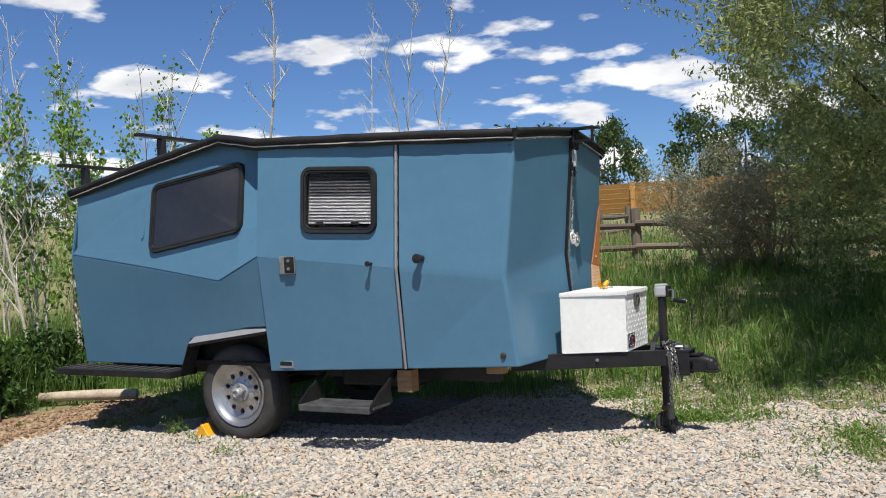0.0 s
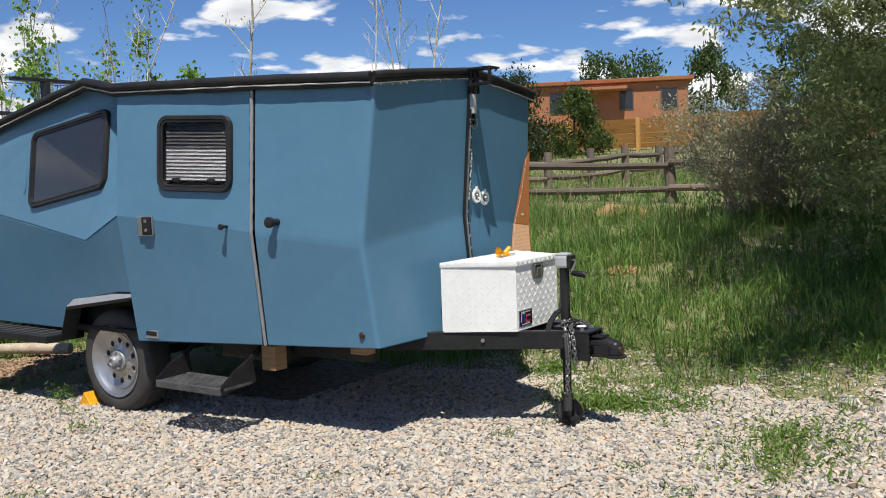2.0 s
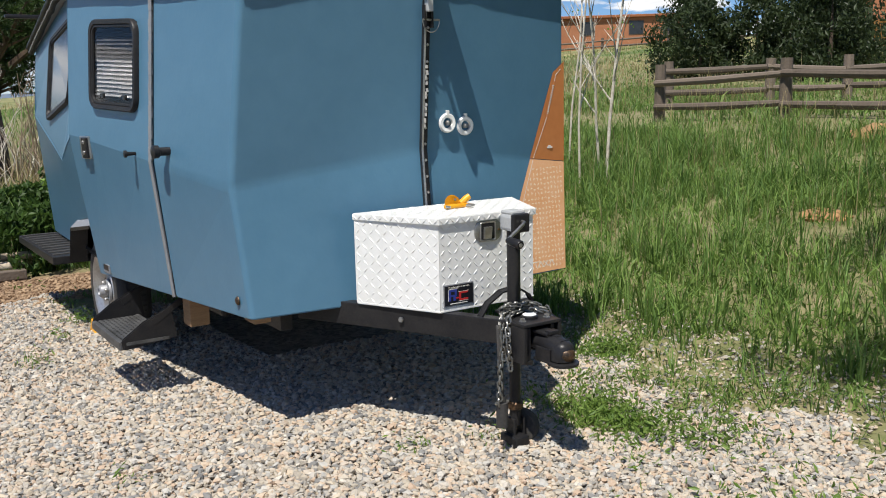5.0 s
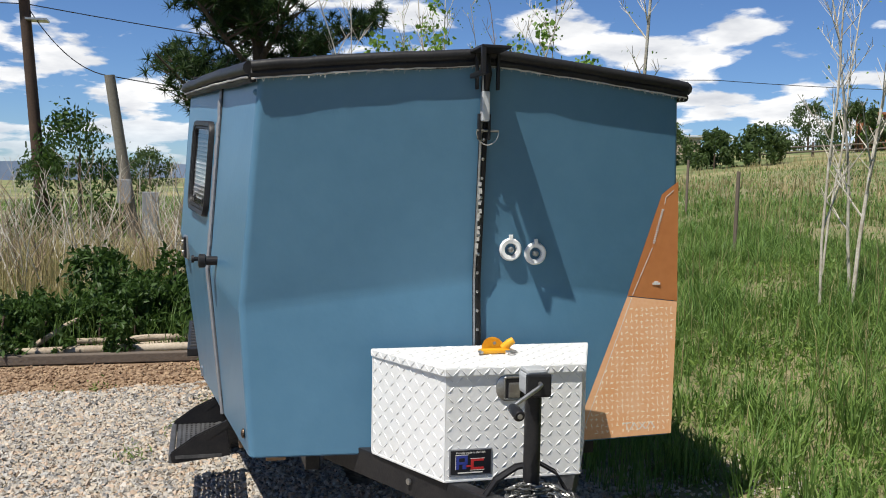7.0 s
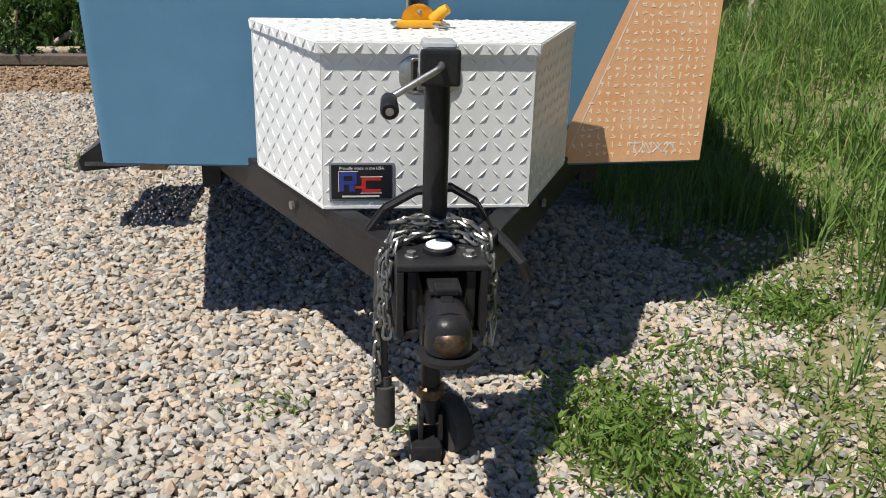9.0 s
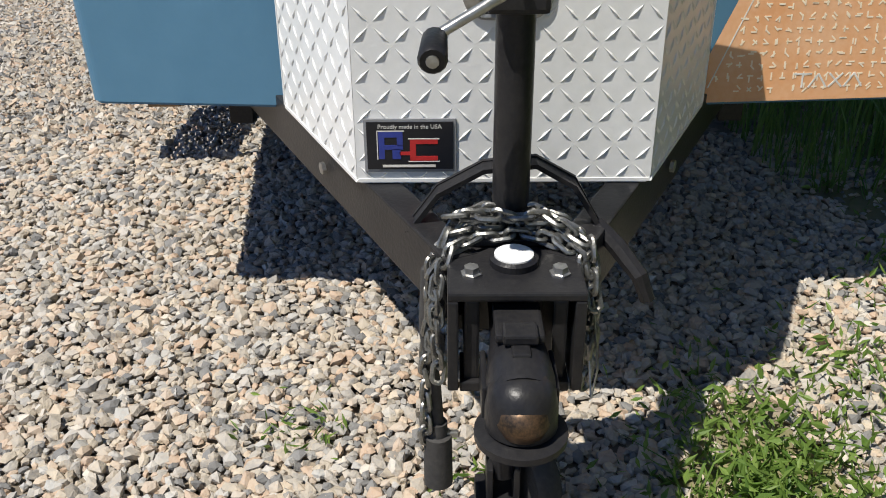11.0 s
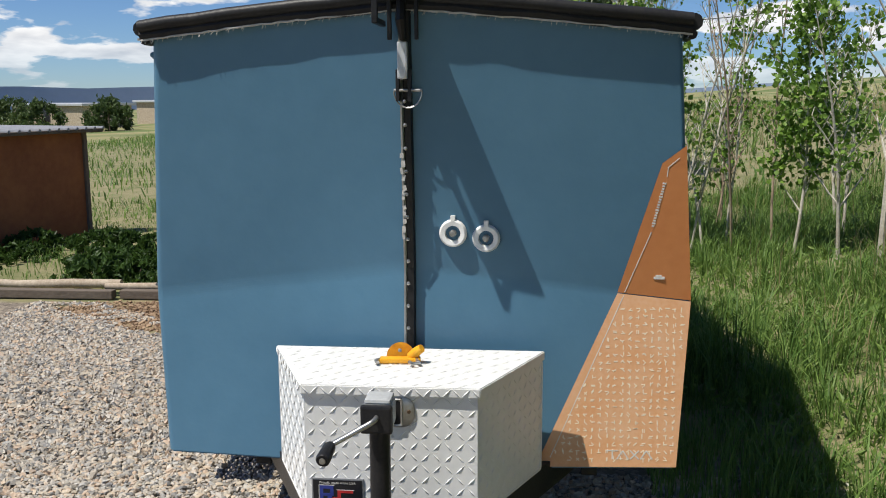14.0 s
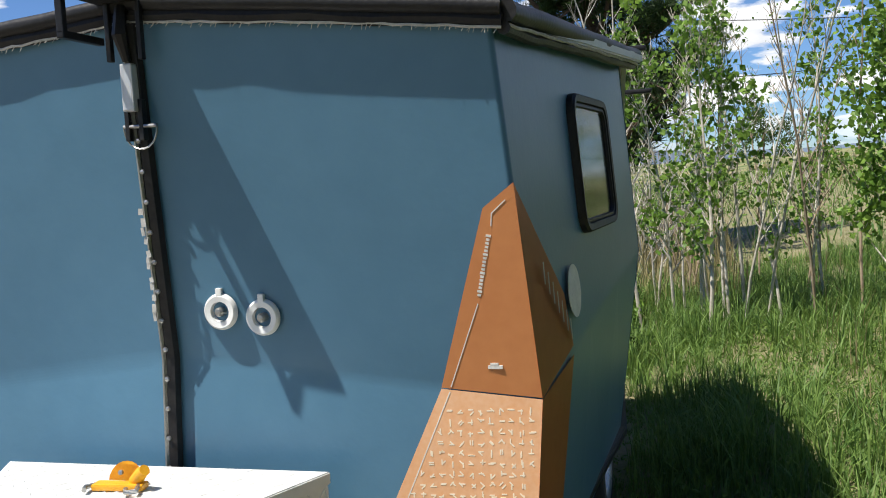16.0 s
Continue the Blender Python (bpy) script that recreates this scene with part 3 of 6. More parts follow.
part("clevis", B((2.310, -0.034, 1.80), (2.330, -0.022, 1.90), bevel=0.002), BLACK, latch)
part("clevis", B((2.310, 0.004, 1.80), (2.330, 0.016, 1.90), bevel=0.002), BLACK, latch)
part("pin", T([(2.325, -0.04, 1.835), (2.325, 0.05, 1.835)], 0.005, 8), STEEL, latch)
part("pin_ring", T([(2.325, 0.005 + 0.045 * math.cos(t), 1.832 - 0.052 * math.sin(t)) for t in np.linspace(0, math.pi, 12)], 0.0025, 5), STEEL, latch)

# hook at the fold, filler caps, door furniture
part("tarp_hook", lathe([(0.010, 0), (0.014, 0.010), (0.006, 0.022), (0, 0.024)], pose(2.205, -0.862, 1.955, 80, 0, 25), 12), BLUE, trailer)
for y, z, x in ((0.139, 1.366, 2.243), (0.249, 1.349, 2.235)):
    cap = part("filler_cap", lathe([(0.024, -0.004), (0.026, 0.010), (0.040, 0.012), (0.046, 0.006), (0.047, 0.0)], pose(x - 0.004, y, z, 0, 90, -3), 28), WHITE, trailer, "round white water inlet flange", smooth=True)
    part("socket", lathe([(0.0, -0.010), (0.026, -0.010), (0.026, 0.010)], pose(x - 0.004, y, z, 0, 90, -3), 20), STEEL, cap)
    part("stub", lathe([(0.012, -0.01), (0.012, 0.012), (0.008, 0.020), (0, 0.021)], pose(x - 0.004, y, z, 0, 90, -3), 12), STEEL, cap)
    part("flap_tab", B((x - 0.003, y - 0.008, z + 0.040), (x + 0.008, y + 0.008, z + 0.060), bevel=0.002), WHITE, cap)
pl = side_point(-1, 0.64, 1.255)
LM = pose(0.635, pl[1], 1.255, 2, 0, 8)
handle = part("door_latch", B((-0.062, -0.014, -0.062), (0.062, 0.01, 0.062), LM, 0.008), STEEL, door, "chrome framed black paddle latch")
part("paddle", B((-0.015, -0.026, -0.056), (0.056, -0.002, 0.056), LM, 0.007), BLACK, handle)
for dx, dz in ((0.02, 0.030), (0.02, -0.026)):
    part("lock", lathe([(0.011, 0), (0.010, 0.006), (0, 0.007)], LM @ pose(dx, -0.026, dz, 90, 0, 0), 12), STEEL, handle)
p1 = side_point(-1, 1.262, 1.245)
part("door_stop", T([p1, (p1[0], p1[1] - 0.05, p1[2])], [0.008, 0.012], 10), BLACK, door)
part("stop_pad", lathe([(0.018, 0), (0.018, 0.012), (0, 0.014)], pose(p1[0], p1[1] - 0.045, p1[2], 90, 0, 0), 14), BLACK, door)
p2 = side_point(-1, 1.615, 1.268)
part("hose_stub", lathe([(0.020, -0.005), (0.020, 0.045), (0.030, 0.050), (0.031, 0.075), (0.020, 0.080), (0, 0.080)], pose(p2[0], p2[1], p2[2], 90, 0, 0), 18), BLACK, trailer, smooth=True)
mk = side_point(-1, 2.125, 0.632)
part("marker_light", lathe([(0.020, 0), (0.019, 0.006), (0.010, 0.012), (0, 0.013)], pose(mk[0], mk[1], mk[2], 90, 0, -6), 18), RUST, trailer)
st = side_point(-1, 0.533, 0.563)
plate = part("maker_plate", B((0.475, st[1] - 0.004, 0.535), (0.590, st[1] + 0.01, 0.585), bevel=0.002), GALV, door)
part("plate_print", B((0.482, st[1] - 0.006, 0.552), (0.583, st[1] - 0.003, 0.580)), NAVY, plate)


def window(parent, c, w, h, dark=False, blind=False, inset=0.05):
    """A framed caravan window on the quad c: black rubber frame, inner bead, pane, and a slatted blind if wanted."""
    def ring(dw, r):
        return [(0.5 + x / w, 0.5 + y / h) for x, y in round_rect(w - dw, h - dw, r)]
    win = part("window", quad_ring(c, [(ring(0, 0.075), -0.004), (ring(0, 0.075), 0.018), (ring(0.012, 0.070), 0.026), (ring(0.050, 0.055), 0.024), (ring(0.058, 0.050), 0.012), (ring(0.058, 0.050), -0.03)]), TRIM, parent, "black framed window with rounded corners", smooth=True)
    part("bead", quad_ring(c, [(ring(0.054, 0.052), 0.012), (ring(0.060, 0.050), 0.019), (ring(0.078, 0.044), 0.019), (ring(0.084, 0.042), 0.008)]), TRIM, win, smooth=True)
    pane = part("pane", quad_ring(c, [(ring(0.058, 0.050), 0.006), (ring(0.058, 0.050), 0.010)], True), DARKGLASS if dark else GLASS, win, smooth=False)
    pane.visible_shadow = bool(dark)
    if not dark:
        part("lining", quad_ring(c, [(ring(0.058, 0.05), 0.0), (ring(0.05, 0.05), -0.09)], True), INNER, win)
    if blind:
        bm = bmesh.new()
        up = bmesh.new()
        for k in range(16):
            v = 0.155 + k * 0.047
            # upper slats take a darker grey that stands for shade on them
            b_ = bm if k < 9 else up
            vs = [b_.verts.new(quad_at(c, u, v + dv, n)) for u, dv, n in ((0.09, 0, -0.010), (0.91, 0, -0.010), (0.91, 0.041, -0.020), (0.09, 0.041, -0.020))]
            b_.faces.new(vs)
        bmesh.ops.solidify(bm, geom=list(bm.faces), thickness=0.002)
        bmesh.ops.solidify(up, geom=list(up.faces), thickness=0.002)
        part("blind", bm, BLIND, win, "white slatted blind, its lower slats")
        part("blind", up, SLAT_SHADE, win, "upper slats of the blind, coloured grey as if in shade")
        for u in (0.25, 0.72):
            q = quad_at(c, u, 0.155, 0.0)
            part("catch", B((q.x - 0.03, q.y - 0.012, q.z - 0.012), (q.x + 0.03, q.y + 0.004, q.z + 0.012), bevel=0.004), BLACK, win)
    return win


def sp(s, x, z):
    return side_point(s, x, z)


window(door, [sp(-1, 0.745, 1.466), sp(-1, 1.303, 1.440), sp(-1, 1.303, 1.892), sp(-1, 0.745, 1.924)], 0.575, 0.465, blind=True)
window(trailer, [sp(1, 1.53, 1.475), sp(1, 0.94, 1.475), sp(1, 0.94, 1.905), sp(1, 1.53, 1.905)], 0.60, 0.43, dark=True)


def rp(s, x, z):
    c = [float(np.interp(-x, [-k[0] for k in RC], [k[m] for k in RC])) for m in range(5)]
    return (x, s * rear_y(c, z), z)


RW = (rp(-1, -0.735, 1.368), rp(-1, 0.23, 1.498), rp(-1, 0.205, 2.015), rp(-1, -0.735, 1.905))
window(trailer, RW, 0.97, 0.57, dark=True)
window(trailer, [tuple(Vector(rp(1, x, z)) - Vector((0, 0.085, 0))) for x, z in ((0.23, 1.498), (-0.735, 1.368), (-0.735, 1.905), (0.205, 2.015))], 0.97, 0.57, dark=True)
part("drain_strip", T([(-0.80, -0.99, 1.74), (-0.83, -1.03, 1.50)], 0.012, 6), BLUE, trailer)

# orange corner graphic on the far front corner: front part and side part
def fpt(y, z):
    """A point 3 mm proud of the front panel at the +y side."""
    f = y / 0.93
    zs = SM[2] + (FM[2] - SM[2]) * f
    if z >= zs:
        a, b = lerp(SM, FM, f), lerp(ST, FT, f)
    else:
        a, b = lerp(SM, FM, f), lerp(SB, FB, f)
    k = (z - a[2]) / (b[2] - a[2])
    p = lerp(a, b, k)
    return (p[0] + 0.005, y, z)


def decal_grid(left, right, m, name, parent):
    """A thin film over the front panel between two lists of (y, z) from the top down."""
    bm = bmesh.new()
    rows = [[bm.verts.new(fpt(l[0] + (r[0] - l[0]) * f, l[1] + (r[1] - l[1]) * f)) for f in (0, 0.25, 0.5, 0.75, 1)] for l, r in zip(left, right)]
    for a, b in zip(rows, rows[1:]):
        for k in range(4):
            bm.faces.new((a[k], b[k], b[k + 1], a[k + 1]))
    bmesh.ops.recalc_face_normals(bm, faces=bm.faces)
    return part(name, bm, m, parent)


def decal(pts, m, name, parent):
    bm = bmesh.new()
    bm.faces.new([bm.verts.new(p) for p in pts])
    bmesh.ops.solidify(bm, geom=list(bm.faces), thickness=0.001)
    return part(name, bm, m, parent)


CT, CM, CB = corner(1.655), corner(1.133), corner(0.57)
waist = lambda y: SM[2] + (FM[2] - SM[2]) * y / 0.93
def film(a, b, n=8):
    return [(a[0] + (b[0] - a[0]) * k / n, a[1] + (b[1] - a[1]) * k / n) for k in range(n + 1)]


dec = decal_grid(film((0.818, 1.598), (0.688, waist(0.688) + 0.002)), film((CT[1] + 0.003, 1.655), (CM[1] + 0.003, CM[2] + 0.003)), ORANGE, "corner_graphic", trailer)
dec["label"] = "orange vinyl graphic wrapped round the front corner"
low_dec = decal_grid(film((0.688, waist(0.688) - 0.001), (0.42, 0.568)), film((CM[1] + 0.003, CM[2] - 0.001), (CB[1] + 0.003, 0.568)), FADED, "corner_graphic", trailer)
decal([(CT[0] + 0.007, CT[1] + 0.003, 1.655), (CM[0] + 0.007, CM[1] + 0.003, CM[2]), (1.80, sp(1, 1.80, 1.19)[1] + 0.005, 1.19), (1.84, sp(1, 1.84, 1.34)[1] + 0.005, 1.34)], ORANGE, "corner_graphic", trailer)
decal([(CM[0] + 0.007, CM[1] + 0.003, CM[2] - 0.002), (CB[0] + 0.007, CB[1] + 0.003, 0.57), (1.95, sp(1, 1.95, 0.57)[1] + 0.005, 0.57), (1.80, sp(1, 1.80, 1.165)[1] + 0.005, 1.165)], ORANGE, "corner_graphic", trailer)


def bar_on(parent, a, b, w, m, lift=0.0010, name="print"):
    """A flat printed bar between two front panel positions (y, z)."""
    pa, pb = Vector(fpt(*a)), Vector(fpt(*b))
    d, mid = pb - pa, (pa + pb) / 2
    tilt = math.degrees(math.atan2(d.z, d.y))
    lean = math.degrees(math.atan2(d.x, math.hypot(d.y, d.z)))
    bm = B((-0.002, -d.length / 2, -w / 2), (lift, d.length / 2, w / 2), pose(mid.x, mid.y, mid.z) @ pose(0, 0, 0, tilt, 0, 0) @ pose(0, 0, 0, 0, 0, -lean))
    return part(name, bm, m, parent)


bar_on(dec, (0.838, 1.585), (0.835, 1.555), 0.0025, LETTER)
bar_on(dec, (0.838, 1.585), (0.872, 1.615), 0.0025, LETTER)
for k in range(17):
    a, b = k / 17, (k + 0.62) / 17
    bar_on(dec, (0.828 - 0.033 * a, 1.535 - 0.150 * a), (0.828 - 0.033 * b, 1.535 - 0.150 * b), 0.0085 if k % 5 else 0.012, LETTER, name="web_lettering")
bar_on(dec, (0.792, 1.370), (0.712, waist(0.712) + 0.006), 0.0025, LETTER)
bar_on(low_dec, (0.709, waist(0.71) - 0.006), (0.470, 0.60), 0.0025, LETTER)
part("emblem", B((2.18, 0.806, 1.209), (2.1885, 0.842, 1.218), bevel=0.0005), LETTER, dec)
part("emblem", B((2.18, 0.812, 1.216), (2.1885, 0.832, 1.224), bevel=0.0005), LETTER, dec)
# rows of small unreadable printed strokes on the lower part, some worn away
bm = bmesh.new()
random.seed(4)
for r in range(21):
    z = 1.105 - r * 0.0255
    for k in range(19):
        y = 0.905 - k * 0.0245
        lim = 0.42 + (0.688 - 0.42) * (z - 0.568) / (waist(0.688) - 0.568) + 0.035
        if y < lim or y > corner(z)[1] - 0.014 or z < 0.60 and random.random() < 0.2:
            continue
        for q in range(2):
            a = random.choice((0, 90, 0, 90, 45, 135))
            p = fpt(y + random.uniform(-0.004, 0.004), z + random.uniform(-0.005, 0.005))
            lean = math.degrees(math.atan((fpt(y, z + 0.005)[0] - fpt(y, z - 0.005)[0]) / 0.01))
            turn = -math.degrees(math.atan((fpt(y + 0.005, z)[0] - fpt(y - 0.005, z)[0]) / 0.01))
            box(bm, (-0.0003, -0.0064, -0.0016), (0.0003, 0.0064, 0.0016), pose(p[0] + 0.0005, p[1], p[2]) @ pose(0, 0, 0, 0, 0, turn) @ pose(0, 0, 0, 0, lean, 0) @ pose(0, 0, 0, a, 0, 0))
part("printed_pattern", bm, PALE, low_dec, "pale worn pattern of small printed strokes")["kind"] = "stuff"
for k, (a, b) in enumerate((((0.66, 0.625), (0.70, 0.625)), ((0.68, 0.625), (0.68, 0.595)), ((0.695, 0.595), (0.715, 0.625)), ((0.715, 0.625), (0.735, 0.595)), ((0.74, 0.595), (0.77, 0.625)), ((0.74, 0.625), (0.77, 0.595)), ((0.775, 0.595), (0.795, 0.625)), ((0.795, 0.625), (0.815, 0.595)))):
    bar_on(low_dec, a, b, 0.004, LETTER, 0.0010, "maker_mark")


def side_bar(a, b, w, m, name):
    pa, pb = Vector(sp(1, *a)), Vector(sp(1, *b))
    d = (pb - pa).normalized()
    q = Vector((0, 1, 0)).cross(d).normalized() * w / 2
    bm = bmesh.new()
    bm.faces.new([bm.verts.new(p + Vector((0, 0.016, 0))) for p in (pa - q, pb - q, pb + q, pa + q)])
    bmesh.ops.solidify(bm, geom=list(bm.faces), thickness=0.0006)
    return part(name, bm, m, trailer)


for k in range(7):
    f = k / 6
    x, z = 2.075 - 0.225 * f, 1.425 - 0.18 * f
    side_bar((x, z - 0.028), (x - 0.004, z + 0.028), 0.020, LETTER, "name_lettering")
part("round_emblem", lathe([(0.0, 0.002), (0.075, 0.002), (0.075, 0)], pose(1.745, sp(1, 1.745, 1.335)[1] + 0.012, 1.335, -86, 0, -6), 28), LETTER, trailer)

# ---- running gear ----


def wheel(s):
    y0 = s * 0.968 - (0.07 if s > 0 else 0)
    turn = pose(0, y0, 0.322, 90 if s < 0 else -90, 0, 0)
    w = part("wheel", lathe([(0.240, -0.01), (0.265, 0.002), (0.315, 0.003), (0.345, -0.014), (0.358, -0.040), (0.361, -0.10), (0.358, -0.165), (0.34, -0.195), (0.28, -0.205), (0.235, -0.195)], turn, 56), RUBBER, trailer, "worn black trailer tyre on an alloy rim", smooth=True)
    bm = bmesh.new()
    for k in range(72):
        for j, (h0, h1) in enumerate(((-0.045, -0.085), (-0.09, -0.125), (-0.13, -0.165))):
            box(bm, (-0.010, -0.0, -0.004), (0.010, 0.034, 0.004), turn @ pose(0, 0, h0 - 0.034, 0, 0, 5 * k + 2.5 * (j % 2)) @ pose(0, 0.358, 0, 90, 0, 0) @ pose(0, 0, 0, 0, 0, 0))
    part("tread_block", bm, RUBBER, w)["kind"] = "stuff"
    rim = part("rim", lathe([(0.160, -0.045), (0.200, -0.030), (0.217, -0.012), (0.236, 0.004), (0.243, 0.006), (0.246, 0.0), (0.240, -0.015)], turn, 56), ALLOY, w, "brushed alloy rim with round holes", smooth=True)
    bm, N, H = bmesh.new(), 10, 16
    for k in range(N):
        a0, a1 = 2 * math.pi * k / N, 2 * math.pi * (k + 1) / N
        mid_a, out = (a0 + a1) / 2, []
        per = [(0.06 + 0.13 * f, a0) for f in (0, 0.33, 0.66, 1)] + [(0.19, a0 + (a1 - a0) * f) for f in (0.25, 0.5, 0.75, 1)]
        per += [(0.19 - 0.13 * f, a1) for f in (0.33, 0.66, 1)] + [(0.06, a1 - (a1 - a0) * f) for f in (0.2, 0.4, 0.6, 0.8)]
        zf = lambda r: -0.030 - 0.02 * math.sin(math.pi * (r - 0.06) / 0.13)
        outer = [bm.verts.new((r * math.cos(a), r * math.sin(a), zf(r))) for r, a in per]
        c0 = (0.138 * math.cos(mid_a), 0.138 * math.sin(mid_a))
        order = [math.atan2(v.co.y - c0[1], v.co.x - c0[0]) for v in outer]
        hole = [bm.verts.new((c0[0] + 0.020 * math.cos(t), c0[1] + 0.020 * math.sin(t), -0.047)) for t in order]
        deep = [bm.verts.new((v.co.x, v.co.y, -0.075)) for v in hole]
        for q in range(len(outer)):
            z = (q + 1) % len(outer)
            bm.faces.new((outer[q], outer[z], hole[z], hole[q]))
            bm.faces.new((hole[q], hole[z], deep[z], deep[q]))
    bmesh.ops.transform(bm, matrix=turn, verts=bm.verts)
    bmesh.ops.recalc_face_normals(bm, faces=bm.faces)
    part("rim_disc", bm, ALLOY, w)
    part("brake_drum", lathe([(0, -0.082), (0.19, -0.082), (0.19, -0.15)], turn, 32), BLACK, w)
    part("hub", lathe([(0.075, -0.03), (0.070, -0.018), (0.042, -0.014), (0.038, 0.020), (0.030, 0.030), (0.022, 0.032), (0.020, 0.024), (0, 0.024)], turn, 24), GALV, w, "dull grey wheel hub", smooth=True)
    for k in range(5):
        a = 2 * math.pi * k / 5 + 0.3
        part("wheel_nut", lathe([(0.011, -0.025), (0.011, 0.0), (0.008, 0.008), (0, 0.010)], turn @ pose(0.056 * math.cos(a), 0.056 * math.sin(a), 0), 6), STEEL, w)


for s in (-1, 1):
    wheel(s)
    if s > 0:
        continue
    fl = part("fender", sheet([[(-0.31, s * 0.95, 0.815), (0.395, s * 1.03, 0.835)], [(-0.385, s * 1.055, 0.69), (0.395, s * 1.115, 0.795)]], 0.006, inward=(0, 0, -1)), GALV, trailer, "dull grey metal fender flare")
    part("fender_leg", sheet([[(-0.31, s * 0.95, 0.813), (-0.385, s * 1.055, 0.688)], [(-0.45, s * 0.95, 0.45), (-0.48, s * 1.055, 0.45)]], 0.006, inward=(1, 0, 0)), BLACK, fl)
    part("fender_lip", sheet([[(-0.385, s * 1.057, 0.69), (0.395, s * 1.117, 0.795)], [(-0.382, s * 1.052, 0.668), (0.395, s * 1.112, 0.775)]], 0.005, inward=(0, -s, 0)), BLACK, fl)
    for k in range(5):
        q = lerp((-0.25, s * 0.968, 0.813), (0.36, s * 1.036, 0.836), k / 4)
        part("rivet", lathe([(0.007, 0), (0, 0.005)], pose(q[0], q[1], q[2]), 8), STEEL, fl)
    side = part("side_platform", B((-1.70, min(s * 1.16, s * 0.86) - (0.1 if s > 0 else 0), 0.44), (-0.48, max(s * 1.16, s * 0.86) - (0.1 if s > 0 else 0), 0.492), bevel=0.006), BLACK, trailer, "black steel platform behind the wheel")
    for k in range(10):
        part("grip_strip", B((-1.67 + k * 0.118, min(s * 1.14, s * 0.90) - (0.1 if s > 0 else 0), 0.492), (-1.63 + k * 0.118, max(s * 1.14, s * 0.90) - (0.1 if s > 0 else 0), 0.497)), RUBBER, side)
for s in (-1, 1):
    part("chassis_rail", B((-1.62, s * 0.62 - 0.03, 0.42), (1.98, s * 0.62 + 0.03, 0.53), bevel=0.004), BLACK, trailer)
    a, b = Vector((2.02, s * 0.56, 0)), Vector((3.0, s * 0.075, 0))
    ang = math.degrees(math.atan2(b.y - a.y, b.x - a.x))
    rail = part("tongue_rail", B((0, -0.028, 0.485), ((b - a).length, 0.028, 0.588), pose(a.x, a.y, 0, 0, 0, ang), 0.004), BLACK, trailer, "black steel tongue rail")
    part("rail_bolt", lathe([(0.012, 0), (0.012, 0.008), (0, 0.009)], pose(2.55, s * 0.335, 0.54, -s * 90, 0, ang) , 6), STEEL, rail)
part("axle", T([(0, -0.8, 0.33), (0, 0.8, 0.33)], 0.035, 10), BLACK, trailer)
part("underbody_tank", B((0.75, -0.70, 0.37), (1.35, 0.55, 0.53), bevel=0.02), BLACK, trailer)
step = part("entry_step", B((0.740, -1.222, 0.272), (1.300, -1.196, 0.316), bevel=0.006), STEP, trailer, "worn grey fold-out entry step with a punched tread")
part("step_edge", B((0.740, -0.985, 0.290), (1.300, -0.965, 0.318), bevel=0.004), STEP, step)
for k in range(9):
    y = -1.185 + k * 0.0235
    part("tread_bar", B((0.745, y, 0.298), (1.295, y + 0.013, 0.314)), STEP, step)
for k in range(15):
    x = 0.750 + k * 0.0388
    part("cross_bar", B((x, -1.19, 0.296), (x + 0.020, -0.975, 0.312)), STEP, step)
for x in (0.728, 1.300):
    part("step_bracket", sheet([[(x, -1.215, 0.325), (x, -1.10, 0.405), (x, -0.955, 0.47)], [(x, -1.205, 0.272), (x, -1.08, 0.285), (x, -0.93, 0.30)]], 0.010), BLACK, step)
    part("step_arm", B((x, -0.06, -0.016), (x + 0.012, 0.22, 0.016), pose(0, -1.0, 0.425, 32, 0, 0)), BLACK, step)
part("support_block", B((1.33, -0.90, 0.37), (1.44, -0.80, 0.52), bevel=0.004), WOODBLOCK, trailer, "raw wooden support block under the floor")
part("support_block", B((1.96, -0.82, 0.50), (2.08, -0.74, 0.56), bevel=0.004), WOODBLOCK, trailer)

# ---- tongue head, coupler and jack ----
headbox = part("tongue_head", B((2.925, -0.098, 0.572), (3.105, 0.098, 0.586), bevel=0.004), BLACK, trailer, "black steel tongue head with a bolted coupler")
for y in (-0.098, 0.082):
    part("cheek", B((2.925, y, 0.42), (3.105, y + 0.016, 0.572), bevel=0.003), BLACK, headbox)
part("back_plate", B((2.925, -0.082, 0.42), (2.94, 0.082, 0.572)), BLACK, headbox)
part("bottom_lip", B((3.02, -0.08, 0.415), (3.10, -0.05, 0.432), bevel=0.003), BLACK, headbox)
part("bottom_lip", B((3.02, 0.05, 0.415), (3.10, 0.08, 0.432), bevel=0.003), BLACK, headbox)
part("level_puck", lathe([(0.036, 0), (0.036, 0.010), (0.030, 0.014), (0.029, 0.010)], pose(3.017, 0, 0.586), 28), BLACK, headbox)
part("puck_cap", lathe([(0.0295, 0.006), (0.029, 0.016), (0.022, 0.020), (0, 0.021)], pose(3.017, 0, 0.586), 28), WHITE, headbox, "round white cap", smooth=True)
for y in (-0.063, 0.064):
    part("head_bolt", lathe([(0.016, 0), (0.016, 0.003), (0.011, 0.004), (0.011, 0.013), (0, 0.014)], pose(3.05, y, 0.586, 0, 0, 10), 6), STEEL, headbox)
cb = bmesh.new()
tube(cb, [(2.95, 0, 0.505), (3.10, 0, 0.505), (3.15, 0, 0.505), (3.19, 0, 0.500), (3.22, 0, 0.492)], [0.036, 0.037, 0.043, 0.047, 0.046], 20)
coupler = part("coupler", cb, BLACK, headbox, "black ball coupler", smooth=True)
